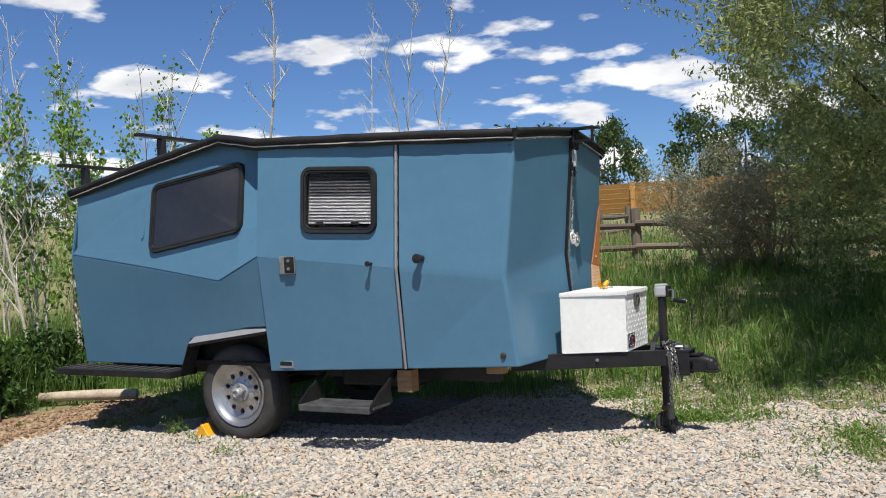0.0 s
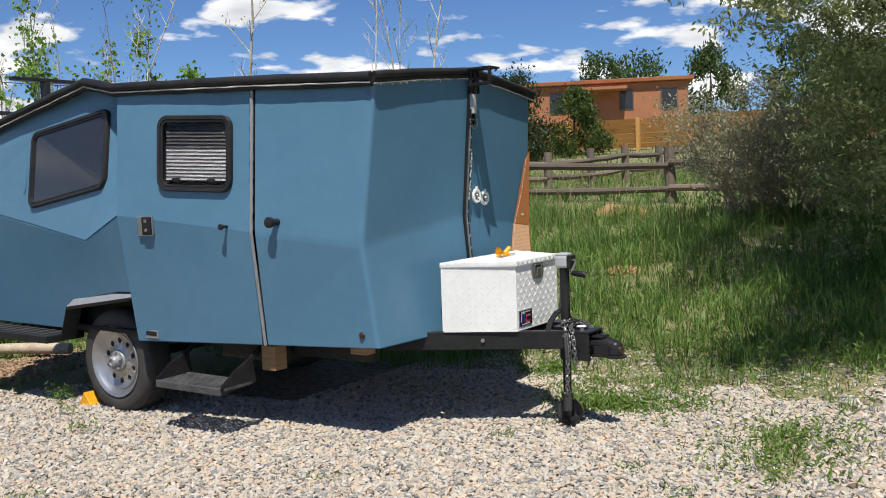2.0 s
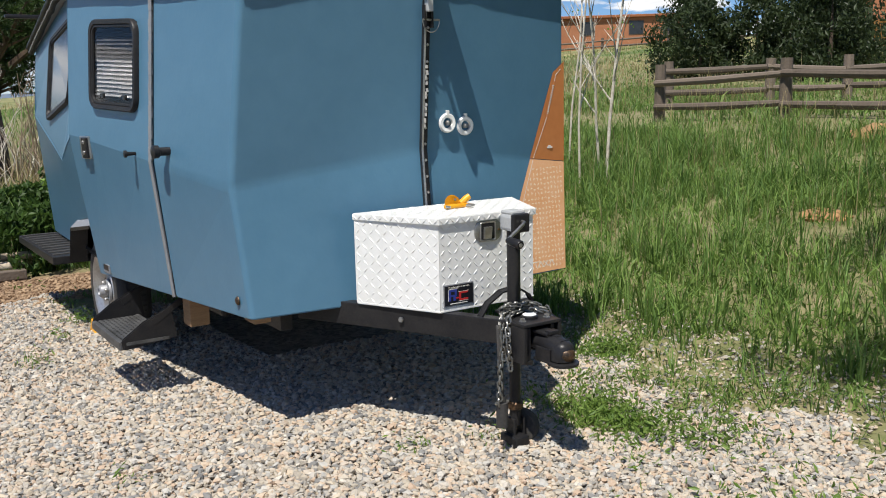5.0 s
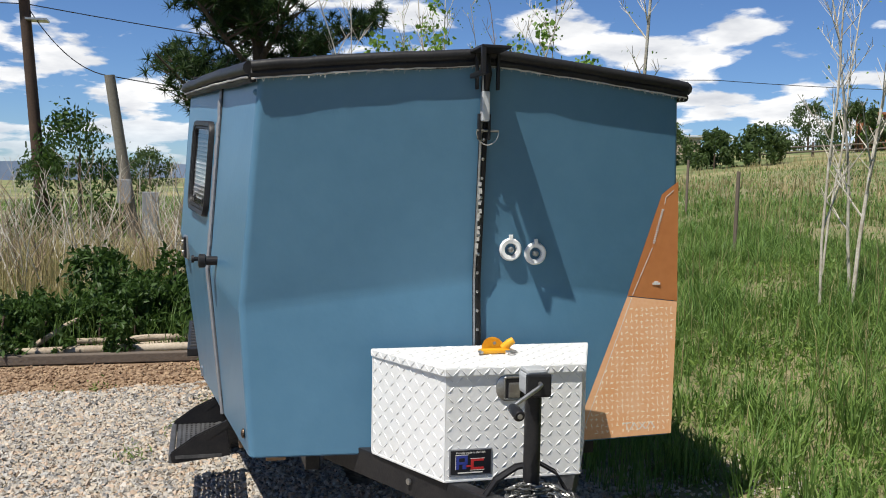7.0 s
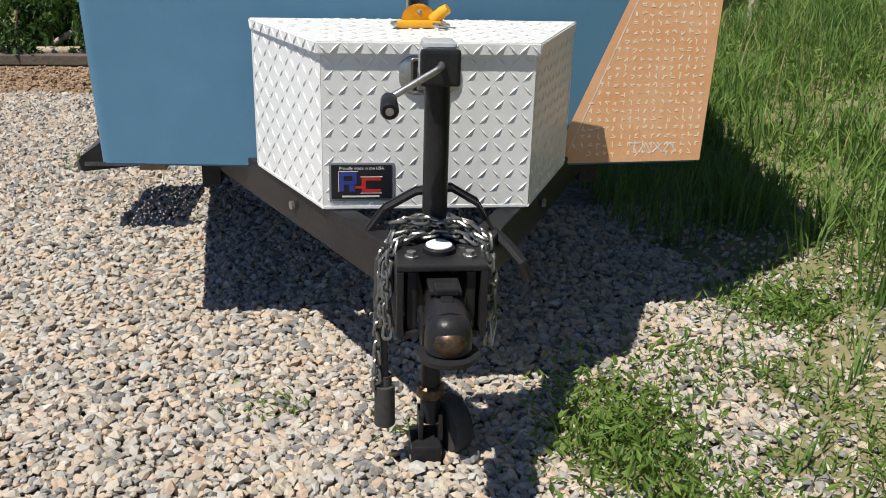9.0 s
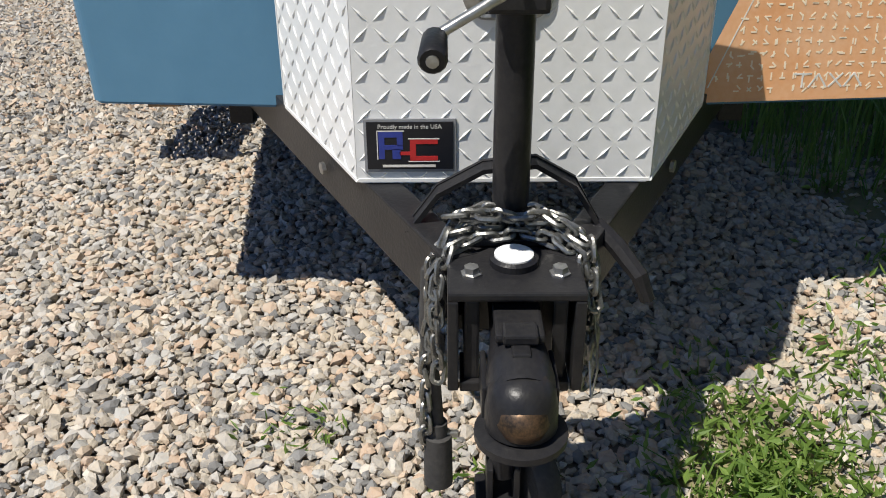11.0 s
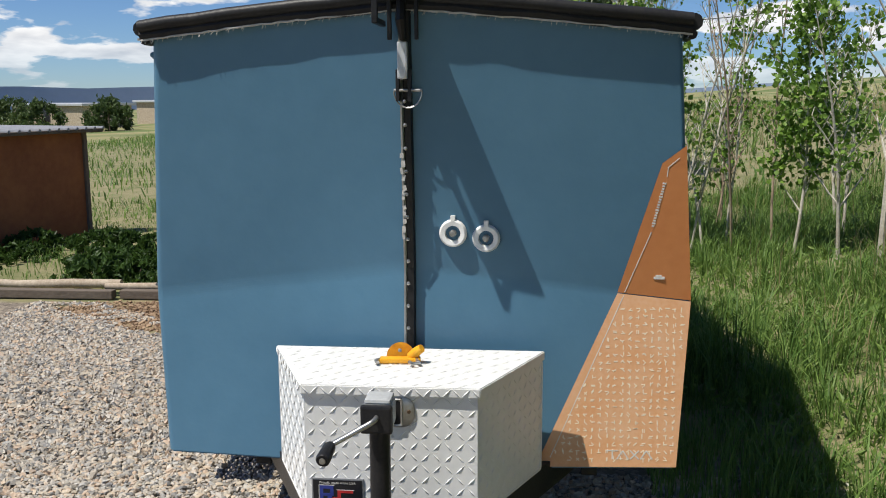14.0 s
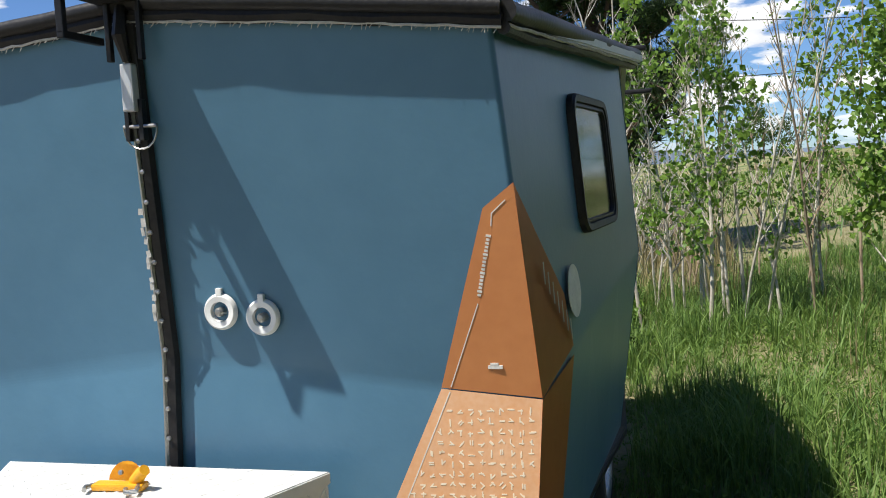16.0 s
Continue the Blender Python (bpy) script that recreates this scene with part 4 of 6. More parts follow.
part("dome", lathe([(0.049, 0.0), (0.049, 0.03), (0.044, 0.058), (0.030, 0.074), (0, 0.080)], pose(3.222, 0, 0.455), 28), BLACK, coupler, smooth=True)
part("flange", lathe([(0, -0.004), (0.056, -0.004), (0.063, 0.0), (0.063, 0.010), (0.050, 0.013), (0, 0.012)], pose(3.226, 0, 0.438), 32), BLACK, coupler, smooth=True)
part("flange_arm", B((3.10, -0.047, 0.437), (3.226, 0.047, 0.449), bevel=0.003), BLACK, coupler)
part("ball_socket", lathe([(0, -0.036), (0.020, -0.032), (0.033, -0.018), (0.038, 0), (0.034, 0.018), (0.022, 0.028), (0, 0.032)], pose(3.241, 0, 0.480), 24), RUST, coupler, "worn brassy socket front", smooth=True)
for y in (-0.052, 0.044):
    part("side_lip", B((3.115, y, 0.440), (3.205, y + 0.008, 0.500), bevel=0.003), BLACK, coupler)
part("coupler_latch", B((3.075, -0.034, 0.542), (3.165, 0.034, 0.556), pose(0, 0, 0), 0.005), BLACK, coupler)
part("latch_tab", B((3.140, -0.024, 0.548), (3.178, 0.024, 0.564), bevel=0.004), BLACK, coupler)
part("latch_tongue", B((3.150, -0.013, 0.530), (3.200, 0.013, 0.549), bevel=0.004), BLACK, coupler)
part("latch_hole", lathe([(0.0, 0.001), (0.006, 0.001), (0.006, -0.004)], pose(3.250, 0, 0.520, 0, 42, 0), 10), TRIM, coupler)
for y in (-0.074, 0.052):
    part("inner_channel", B((2.945, y, 0.430), (3.090, y + 0.022, 0.566), bevel=0.004), BLACK, headbox)
jack = part("tongue_jack", T([(2.915, 0, 0.40), (2.915, 0, 0.955)], 0.0285, 24), BLACK, trailer, "black tongue jack with crank handle and foot", smooth=True)
hb_ = bmesh.new()
box(hb_, (2.872, -0.040, 0.940), (2.965, 0.040, 1.012), None, 0.014)
part("jack_head", hb_, HEADGREY, jack, "grey cast gear housing")
part("head_cover", B((2.950, -0.043, 0.936), (2.972, 0.043, 1.014), bevel=0.008), BLACK, jack)
part("head_cap", B((2.874, -0.036, 1.008), (2.952, 0.036, 1.026), bevel=0.009), HEADGREY, jack, "grey plastic cap")
part("crank_rod", T([(2.955, 0.002, 0.985), (2.985, 0.0, 0.982), (2.995, -0.012, 0.975), (3.015, -0.105, 0.925), (3.03, -0.112, 0.922)], 0.0075, 10), STEEL, jack, smooth=True)
part("crank_grip", T([(3.02, -0.112, 0.922), (3.035, -0.112, 0.922), (3.10, -0.114, 0.915), (3.105, -0.114, 0.914)], [0.012, 0.017, 0.019, 0.016], 14), BLACK, jack, smooth=True)
part("grip_end", lathe([(0.009, 0), (0.008, 0.004), (0, 0.005)], pose(3.104, -0.114, 0.914, 0, 94, 0), 12), STEEL, jack)
part("jack_flange", B((2.86, -0.06, 0.588), (2.97, 0.06, 0.600), bevel=0.003), BLACK, jack)
part("inner_leg", T([(2.918, 0, 0.10), (2.918, 0, 0.42)], 0.0245, 20), BLACK, jack, smooth=True)
part("leg_collar", lathe([(0.026, -0.02), (0.034, -0.014), (0.034, 0.010), (0.027, 0.016)], pose(2.918, 0, 0.185), 20), RUST, jack, smooth=True)
part("foot_clevis", B((2.890, -0.030, 0.055), (2.950, -0.018, 0.13), bevel=0.003), BLACK, jack)
part("foot_clevis", B((2.890, 0.018, 0.055), (2.950, 0.030, 0.13), bevel=0.003), BLACK, jack)
part("caster", lathe([(0, -0.024), (0.068, -0.024), (0.075, -0.014), (0.075, 0.014), (0.068, 0.024), (0, 0.024)], pose(2.90, 0.055, 0.075, 90, 0, 25), 28), RUBBER, jack, smooth=True)
part("foot_plate", B((2.875, -0.05, -0.005), (2.985, 0.025, 0.06), bevel=0.008), BLACK, jack)
part("breakaway_wire", T([(2.99, 0.09, 0.60), (3.03, 0.118, 0.53), (3.06, 0.128, 0.43), (3.07, 0.12, 0.38), (3.04, 0.125, 0.36), (3.0, 0.12, 0.45), (2.97, 0.10, 0.58)], 0.0018, 5), STEEL, trailer)
part("strap", sheet([[(2.86, -0.16, 0.57), (2.86, -0.11, 0.64), (2.865, -0.04, 0.682), (2.865, 0.04, 0.69), (2.865, 0.10, 0.655), (2.87, 0.145, 0.575)], [(2.89, -0.16, 0.565), (2.892, -0.11, 0.635), (2.895, -0.04, 0.676), (2.895, 0.04, 0.684), (2.895, 0.10, 0.648), (2.905, 0.15, 0.57)]], 0.004), BLACK, trailer)
part("strap_end", T([(2.89, 0.14, 0.585), (2.92, 0.17, 0.56), (2.96, 0.20, 0.53), (2.965, 0.215, 0.49)], [0.014, 0.016, 0.014, 0.012], 8), BLACK, trailer)
part("trailer_cable", T([(2.93, -0.10, 0.575), (2.975, -0.128, 0.55), (2.985, -0.132, 0.45), (2.975, -0.12, 0.34), (2.975, -0.115, 0.25)], 0.011, 10), RUBBER, trailer, smooth=True)
plug = part("trailer_plug", T([(2.975, -0.115, 0.26), (2.975, -0.115, 0.235), (2.975, -0.115, 0.233), (2.975, -0.115, 0.130)], [0.016, 0.017, 0.024, 0.025], 18), RUBBER, trailer, "black round trailer plug", smooth=True)
part("plug_ear", B((2.970, -0.150, 0.228), (2.980, -0.080, 0.240), bevel=0.003), STEEL, plug)

# ---- safety chain ----
chain = thing("safety_chain", "tarnished steel safety chain draped over the tongue head", "chain", at=(2.97, 0, 0.58))
lk = bmesh.new()
loop = [(0.0155 * math.copysign(1, math.cos(t)) * (abs(math.cos(t)) > 0.01) * 0.6 + 0.0095 * math.cos(t), 0.0095 * math.sin(t), 0) for t in [2 * math.pi * k / 12 + 0.26 for k in range(12)]]
tube(lk, loop + [loop[0]], 0.0042, 6, cap=False)
bmesh.ops.remove_doubles(lk, verts=lk.verts, dist=0.0008)
first_link = part("link", lk, CHAIN, chain, smooth=True)
link_mesh = first_link.data
bpy.data.objects.remove(first_link)
random.seed(9)


def drape(pts):
    """Links along a line of points, each turned a quarter from the last."""
    pts = [Vector(p) for p in pts]
    seg = [(b - a).length for a, b in zip(pts, pts[1:])]
    total, pitch, k = sum(seg), 0.0245, 0
    while k * pitch < total:
        d, j = k * pitch, 0
        while j < len(seg) - 1 and d > seg[j]:
            d, j = d - seg[j], j + 1
        p, way = pts[j].lerp(pts[j + 1], d / seg[j]), (pts[j + 1] - pts[j]).normalized()
        o = new("link", link_mesh)
        o.parent = chain
        m = Matrix.Translation(p) @ way.to_track_quat("X", "Z").to_matrix().to_4x4() @ pose(0, 0, 0, 90 * (k % 2) + random.uniform(-28, 28), random.uniform(-10, 10), random.uniform(-12, 12))
        o.matrix_basis = Matrix.Translation(chain.location).inverted() @ m
        k += 1


drape([(2.985, -0.135, 0.24), (2.99, -0.132, 0.42), (2.98, -0.122, 0.56), (2.955, -0.09, 0.606), (2.945, -0.03, 0.612), (2.95, 0.05, 0.610), (2.985, 0.112, 0.59), (3.0, 0.125, 0.50), (3.01, 0.122, 0.42)])
drape([(3.03, -0.112, 0.40), (3.02, -0.116, 0.54), (3.0, -0.095, 0.598), (2.972, -0.055, 0.603), (2.962, 0.02, 0.604), (2.985, 0.075, 0.602), (3.01, 0.105, 0.585), (3.025, 0.116, 0.49)])
drape([(3.0, -0.122, 0.44), (2.99, -0.118, 0.56), (2.935, -0.08, 0.622), (2.925, -0.045, 0.628), (2.93, 0.045, 0.628), (2.955, 0.095, 0.615), (2.975, 0.122, 0.57), (2.99, 0.128, 0.46), (3.0, 0.122, 0.36)])
drape([(2.95, -0.085, 0.63), (2.955, -0.03, 0.634), (2.96, 0.06, 0.63), (3.0, 0.115, 0.60), (3.04, 0.118, 0.53)])

# ---- tool box on the tongue ----
toolbox = thing("tool_box", "white diamond plate tool box bolted on the tongue", "tool box", at=(2.53, 0, 0.592))
TB = Vector((-2.53, 0, -0.592))


def tb(p):
    return tuple(Vector(p) + TB)


def treads(bm, c, lift=0.0, pitch=0.0335):
    """Raised lens shaped treads in alternating directions over the quad c."""
    w, h = (Vector(c[1]) - Vector(c[0])).length, (Vector(c[3]) - Vector(c[0])).length
    nu, nv = int(w / pitch), int(h / pitch)
    for i in range(nu):
        for j in range(nv):
            u0, v0 = (i + 0.5 + 0.0) / nu, (j + 0.5) / nv
            a = radians(45 if (i + j) % 2 else -45)
            e, q = (math.cos(a), math.sin(a)), (-math.sin(a), math.cos(a))
            pts = []
            for k, wd, up in ((-0.0175, 0, 0), (0, 0.0032, 0), (0.0175, 0, 0), (0, -0.0032, 0), (0, 0, 0.0030)):
                pts.append(bm.verts.new(quad_at(c, u0 + (e[0] * k + q[0] * wd) / w, v0 + (e[1] * k + q[1] * wd) / h, lift + up + 0.0002)))
            for k in range(4):
                bm.faces.new((pts[k], pts[(k + 1) % 4], pts[4]))


def plate_face(name, c, parent, skip=None):
    bm = bmesh.new()
    bm.faces.new([bm.verts.new(p) for p in c])
    treads(bm, c)
    o = part(name, bm, WHITE, parent)
    o["kind"] = "stuff"
    return o


b0, b1 = 0.592, 0.968
x0, x1, yb, yf = 2.345, 2.735, 0.438, 0.253
body = part("body", sheet([[tb((x0, -yb, b1)), tb((x1, -yf, b1)), tb((x1, yf, b1)), tb((x0, yb, b1))], [tb((x0, -yb, b0)), tb((x1, -yf, b0)), tb((x1, yf, b0)), tb((x0, yb, b0))]], 0.003, inward=(-1, 0, 0)), WHITE, toolbox)
part("bottom", sheet([[tb((x0, -yb, b0)), tb((x0, yb, b0))], [tb((x1, -yf, b0)), tb((x1, yf, b0))]], 0.003), WHITE, toolbox)
part("back", sheet([[tb((x0, -yb, b1)), tb((x0, yb, b1))], [tb((x0, -yb, b0)), tb((x0, yb, b0))]], 0.003), WHITE, toolbox)
e = 0.0008
plate_face("tread_plate", [tb((x1 + e, -yf, b0)), tb((x1 + e, yf, b0)), tb((x1 + e, yf, b1)), tb((x1 + e, -yf, b1))], body)
plate_face("tread_plate", [tb((x0, -yb - e, b0)), tb((x1, -yf - e, b0)), tb((x1, -yf - e, b1)), tb((x0, -yb - e, b1))], body)
plate_face("tread_plate", [tb((x1, yf + e, b0)), tb((x0, yb + e, b0)), tb((x0, yb + e, b1)), tb((x1, yf + e, b1))], body)
lx0, lx1, lyb, lyf, l0, l1 = 2.340, 2.748, 0.447, 0.262, 0.966, 0.996
bm = bmesh.new()
ring0 = [bm.verts.new(tb((x, y, l0))) for x, y in ((lx0, -lyb), (lx1, -lyf), (lx1, lyf), (lx0, lyb))]
ring1 = [bm.verts.new(tb((x, y, l1))) for x, y in ((lx0, -lyb), (lx1, -lyf), (lx1, lyf), (lx0, lyb))]
bm.faces.new(ring1)
bm.faces.new(ring0[::-1])
for k in range(4):
    bm.faces.new((ring0[k], ring0[(k + 1) % 4], ring1[(k + 1) % 4], ring1[k]))
bmesh.ops.bevel(bm, geom=list(bm.edges), offset=0.003, segments=2, affect="EDGES")
lid = part("lid", bm, WHITE, toolbox, "white tread plate lid")
lt = [tb((lx0, -lyf, l1)), tb((lx1, -lyf, l1)), tb((lx1, lyf, l1)), tb((lx0, lyf, l1))]
bm = bmesh.new()
treads(bm, lt, 0.0004)
for s in (-1, 1):
    for k in range(5):
        xa = lx0 + 0.02 + k * 0.07
        ya = lyf + 0.01
        yo = lyb + (lyf - lyb) * (xa + 0.035 - lx0) / (lx1 - lx0) - 0.012
        if yo - ya > 0.03:
            q = [tb((xa, s * ya, l1)), tb((xa + 0.07, s * ya, l1)), tb((xa + 0.07, s * yo, l1)), tb((xa, s * yo, l1))]
            treads(bm, q if s > 0 else [q[3], q[2], q[1], q[0]], 0.0004)
treads(bm, [tb((lx1 + 0.0005, -lyf, l0)), tb((lx1 + 0.0005, lyf, l0)), tb((lx1 + 0.0005, lyf, l1)), tb((lx1 + 0.0005, -lyf, l1))], 0, 0.027)
treads(bm, [tb((lx0, -lyb - 0.0005, l0)), tb((lx1, -lyf - 0.0005, l0)), tb((lx1, -lyf - 0.0005, l1)), tb((lx0, -lyb - 0.0005, l1))], 0, 0.027)
part("tread_plate", bm, WHITE, lid)["kind"] = "stuff"
pq = [tb((x1 + 0.001, -0.072, 0.872)), tb((x1 + 0.001, 0.072, 0.872)), tb((x1 + 0.001, 0.072, 0.966)), tb((x1 + 0.001, -0.072, 0.966))]


def plate_ring(w, h, r):
    return [(0.5 + a / 0.144, 0.5 + b / 0.094) for a, b in round_rect(w, h, r)]


pad = part("paddle_latch", quad_ring(pq, [(plate_ring(0.144, 0.094, 0.040), 0.0), (plate_ring(0.144, 0.094, 0.040), 0.005), (plate_ring(0.138, 0.088, 0.038), 0.007)], True), STEEL, toolbox, "chrome paddle latch on the box front", smooth=True)
part("recess", B((0.0, -0.044, -0.042), (0.009, 0.036, 0.042), pose(*tb((x1 + 0.001, 0, 0.918))), 0.002), BLACK, pad)
part("recess_rim", quad_ring([tb((x1 + 0.010, -0.046, 0.876)), tb((x1 + 0.010, 0.038, 0.876)), tb((x1 + 0.010, 0.038, 0.960)), tb((x1 + 0.010, -0.046, 0.960))], [(round_in, n) for round_in, n in (([(0.5 + a / 0.084, 0.5 + b / 0.084) for a, b in round_rect(0.084, 0.084, 0.008)], 0.0), ([(0.5 + a / 0.084, 0.5 + b / 0.084) for a, b in round_rect(0.080, 0.080, 0.007)], 0.003), ([(0.5 + a / 0.084, 0.5 + b / 0.084) for a, b in round_rect(0.070, 0.070, 0.005)], 0.001))]), STEEL, pad)
part("paddle", B((0.004, -0.026, -0.034), (0.016, 0.016, 0.020), pose(*tb((x1 + 0.006, -0.004, 0.920)), 0, 8, 0), 0.003), STEEL, pad)
part("lock", lathe([(0.009, 0), (0.009, 0.006), (0, 0.007)], pose(*tb((x1 + 0.016, -0.008, 0.930)), 0, 90, 0), 14), RUST, pad)
part("plate_screw", lathe([(0.006, 0), (0.005, 0.003), (0, 0.004)], pose(*tb((x1 + 0.008, 0.055, 0.920)), 0, 90, 0), 10), RUST, pad)
badge = part("badge", B(tb((x1 + 0.001, -0.238, 0.612)), tb((x1 + 0.005, -0.082, 0.708)), bevel=0.001), GALV, toolbox, "black maker's badge with blue and red letters")
part("badge_face", B(tb((x1 + 0.005, -0.233, 0.618)), tb((x1 + 0.007, -0.087, 0.703))), NAVY, badge)


def badge_bar(y0, y1, z0, z1, m):
    part("badge_print", B(tb((x1 + 0.007, y0, z0)), tb((x1 + 0.008, y1, z1))), m, badge)


for y0, y1, z0, z1, m in ((-0.213, -0.203, 0.637, 0.686, BADGE_BLUE), (-0.203, -0.172, 0.676, 0.686, BADGE_BLUE), (-0.182, -0.172, 0.661, 0.676, BADGE_BLUE), (-0.203, -0.172, 0.654, 0.662, BADGE_BLUE),
                          (-0.160, -0.150, 0.634, 0.672, BADGE_RED), (-0.150, -0.113, 0.664, 0.672, BADGE_RED), (-0.150, -0.113, 0.634, 0.642, BADGE_RED), (-0.178, -0.160, 0.644, 0.650, BADGE_RED), (-0.190, -0.176, 0.637, 0.655, BADGE_BLUE), (-0.216, -0.169, 0.6865, 0.688, LETTER), (-0.216, -0.2145, 0.636, 0.687, LETTER), (-0.163, -0.110, 0.6725, 0.674, LETTER), (-0.163, -0.110, 0.6315, 0.633, LETTER),
                          (-0.207, -0.117, 0.622, 0.626, LETTER)):
    badge_bar(y0, y1, z0, z1, m)
fc = bpy.data.curves.new("slogan", "FONT")
fc.body, fc.size, fc.align_x, fc.extrude = "Proudly made in the USA", 0.0105, "CENTER", 0.0003
fc.materials.append(LETTER)
fo = new("slogan", fc)
fo.parent = badge
fo.matrix_basis = pose(*tb((x1 + 0.0075, -0.160, 0.6915)), 90, 0, 90)

# ---- yellow lock on the lid, wheel chock ----
lock = thing("coupler_lock", "yellow painted metal coupler lock lying on the box lid", "lock", at=(2.50, 0.0, 0.9985))
bm = bmesh.new()
n_ = 12
prof = [(0.045 * math.cos(math.pi * k / n_), 0.045 * math.sin(math.pi * k / n_)) for k in range(n_ + 1)]
va = [bm.verts.new((0.0, y, z + 0.012)) for y, z in prof]
bm.faces.new(va)
bmesh.ops.solidify(bm, geom=list(bm.faces), thickness=0.014)
bmesh.ops.transform(bm, matrix=pose(-0.01, -0.005, 0, 0, -18, 0), verts=bm.verts)
part("body", bm, YELLOW, lock, smooth=True)
part("base_bar", B((-0.005, -0.068, 0.0), (0.030, 0.060, 0.016), pose(0, 0, 0, 0, 0, 4), 0.005), YELLOW, lock)
part("arm", T([(0.0, 0.03, 0.015), (0.01, 0.052, 0.038), (0.015, 0.066, 0.048)], [0.016, 0.015, 0.013], 12), YELLOW, lock, smooth=True)
part("shackle", T([(0.015, -0.06, 0.01), (0.04, -0.075, 0.012), (0.055, -0.068, 0.010)], 0.006, 8), STEEL, lock)
part("shackle", T([(0.02, 0.05, 0.012), (0.052, 0.062, 0.010), (0.058, 0.04, 0.010), (0.04, 0.03, 0.010)], 0.006, 8), STEEL, lock)
part("bolt", lathe([(0.006, 0), (0.006, 0.006), (0, 0.007)], pose(0.0, -0.005, 0.035, 0, 72, 0), 8), STEEL, lock)
chock = thing("wheel_chock", "yellow plastic wheel chock against the tyre", "wheel chock", at=(-0.345, -0.93, -0.03))
bm = bmesh.new()
sec = [(-0.075, 0), (0.045, 0), (0.060, 0.02), (0.0, 0.10), (-0.02, 0.105), (-0.075, 0.02)]
for y in (-0.05, 0.05):
    bm.faces.new([bm.verts.new((x, y, z)) for x, z in (sec if y < 0 else sec[::-1])])
bm.verts.ensure_lookup_table()
for k in range(6):
    z = (k + 1) % 6
    bm.faces.new((bm.verts[z], bm.verts[k], bm.verts[11 - k], bm.verts[11 - z]))
bmesh.ops.bevel(bm, geom=list(bm.edges), offset=0.005, segments=1, affect="EDGES")
part("body", bm, YELLOW, chock)

# ---- plants ----
RNG = np.random.default_rng(5)


def leaves(name, centres, size, aspect, material, parent=None, spread=0.25, up=0.3, kind=""):
    """Many small leaves, each a folded diamond, turned at random round the given places."""
    c = np.asarray(centres, float)
    m = len(c)
    sz = size * (1 + spread * RNG.normal(size=m)).clip(0.4, 1.9)[:, None]
    d = RNG.normal(size=(m, 3)) + (0, 0, up)
    d /= np.linalg.norm(d, axis=1)[:, None]
    w = np.cross(d, RNG.normal(size=(m, 3)))
    w /= np.linalg.norm(w, axis=1)[:, None] + 1e-9
    n = np.cross(d, w)
    a, t = c - d * sz / 2, c + d * sz / 2
    mid = c - d * sz * 0.05 + n * sz * 0.06
    v = np.stack([a, mid + w * sz * aspect / 2, t, mid - w * sz * aspect / 2], 1).reshape(-1, 3)
    f = np.arange(4 * m).reshape(-1, 4)
    o = raw(name, v, f, material, parent)
    if kind:
        o["kind"] = kind
    return o


def branches(root, height, r0, lean, count, length, seed, levels=2, rise=0.6, start=0.25, twist=0.12):
    """A tapered stem with limbs and twigs. Returns the bmesh and the places where leaves may sit."""
    rnd = random.Random(seed)
    bm, tips = bmesh.new(), []

    def shoot(p, d, ln, r, level, sides):
        pts, rads, k = [p], [r], max(3, int(4 + 2 * (level == 0)))
        for q in range(k):
            d = (d + Vector((rnd.uniform(-1, 1), rnd.uniform(-1, 1), rnd.uniform(-0.3, 0.8))) * twist).normalized()
            p = p + d * ln / k
            pts.append(p)
            rads.append(r * (1 - 0.85 * (q + 1) / k) + 0.0015)
        tube(bm, pts, rads, sides, cap=False)
        if level > 0:
            tips.extend(pts[1:])
            tips.extend([pts[q].lerp(pts[q + 1], 0.5) for q in range(1, k)])
        if level < levels:
            num = count if level == 0 else max(3, count // 3)
            for q in range(num):
                f = start + (1 - start) * (q + rnd.random()) / num if level == 0 else 0.25 + 0.75 * rnd.random()
                j = min(int(f * k), k - 1)
                b = pts[j].lerp(pts[j + 1], f * k - j)
                a = rnd.uniform(0, 2 * math.pi)
                nd = (Vector((math.cos(a), math.sin(a), rise + rnd.uniform(-0.2, 0.3))) + d * 0.3).normalized()
                ll = length * (1.15 - 0.7 * f) * rnd.uniform(0.6, 1.2) * (1 if level == 0 else 0.42)
                shoot(b, nd, ll, rads[j] * 0.5, level + 1, max(3, sides - 2))
    shoot(Vector(root), Vector(lean).normalized(), height, r0, 0, 7)
    return bm, tips


def tree(name, label, category, root, height, r0, lean, count, length, seed, bark, leaf, n_leaf, size, aspect, jitter, group="", **kw):
    x, y = root
    z = float(land(x, y))
    t = thing(name, label, category, group, at=(x, y, z))
    bm, tips = branches((0, 0, -0.05), height, r0, lean, count, length, seed, **kw)
    part("trunk", bm, bark, t)
    if n_leaf:
        tp = np.array([tuple(p) for p in tips])
        tp = tp[tp[:, 2] > height * 0.12]
        c = tp[RNG.integers(0, len(tp), n_leaf)] + RNG.normal(size=(n_leaf, 3)) * jitter
        leaves("crown", c, size if n_leaf > 200 else size * 0.5, aspect, leaf, t)
    return t


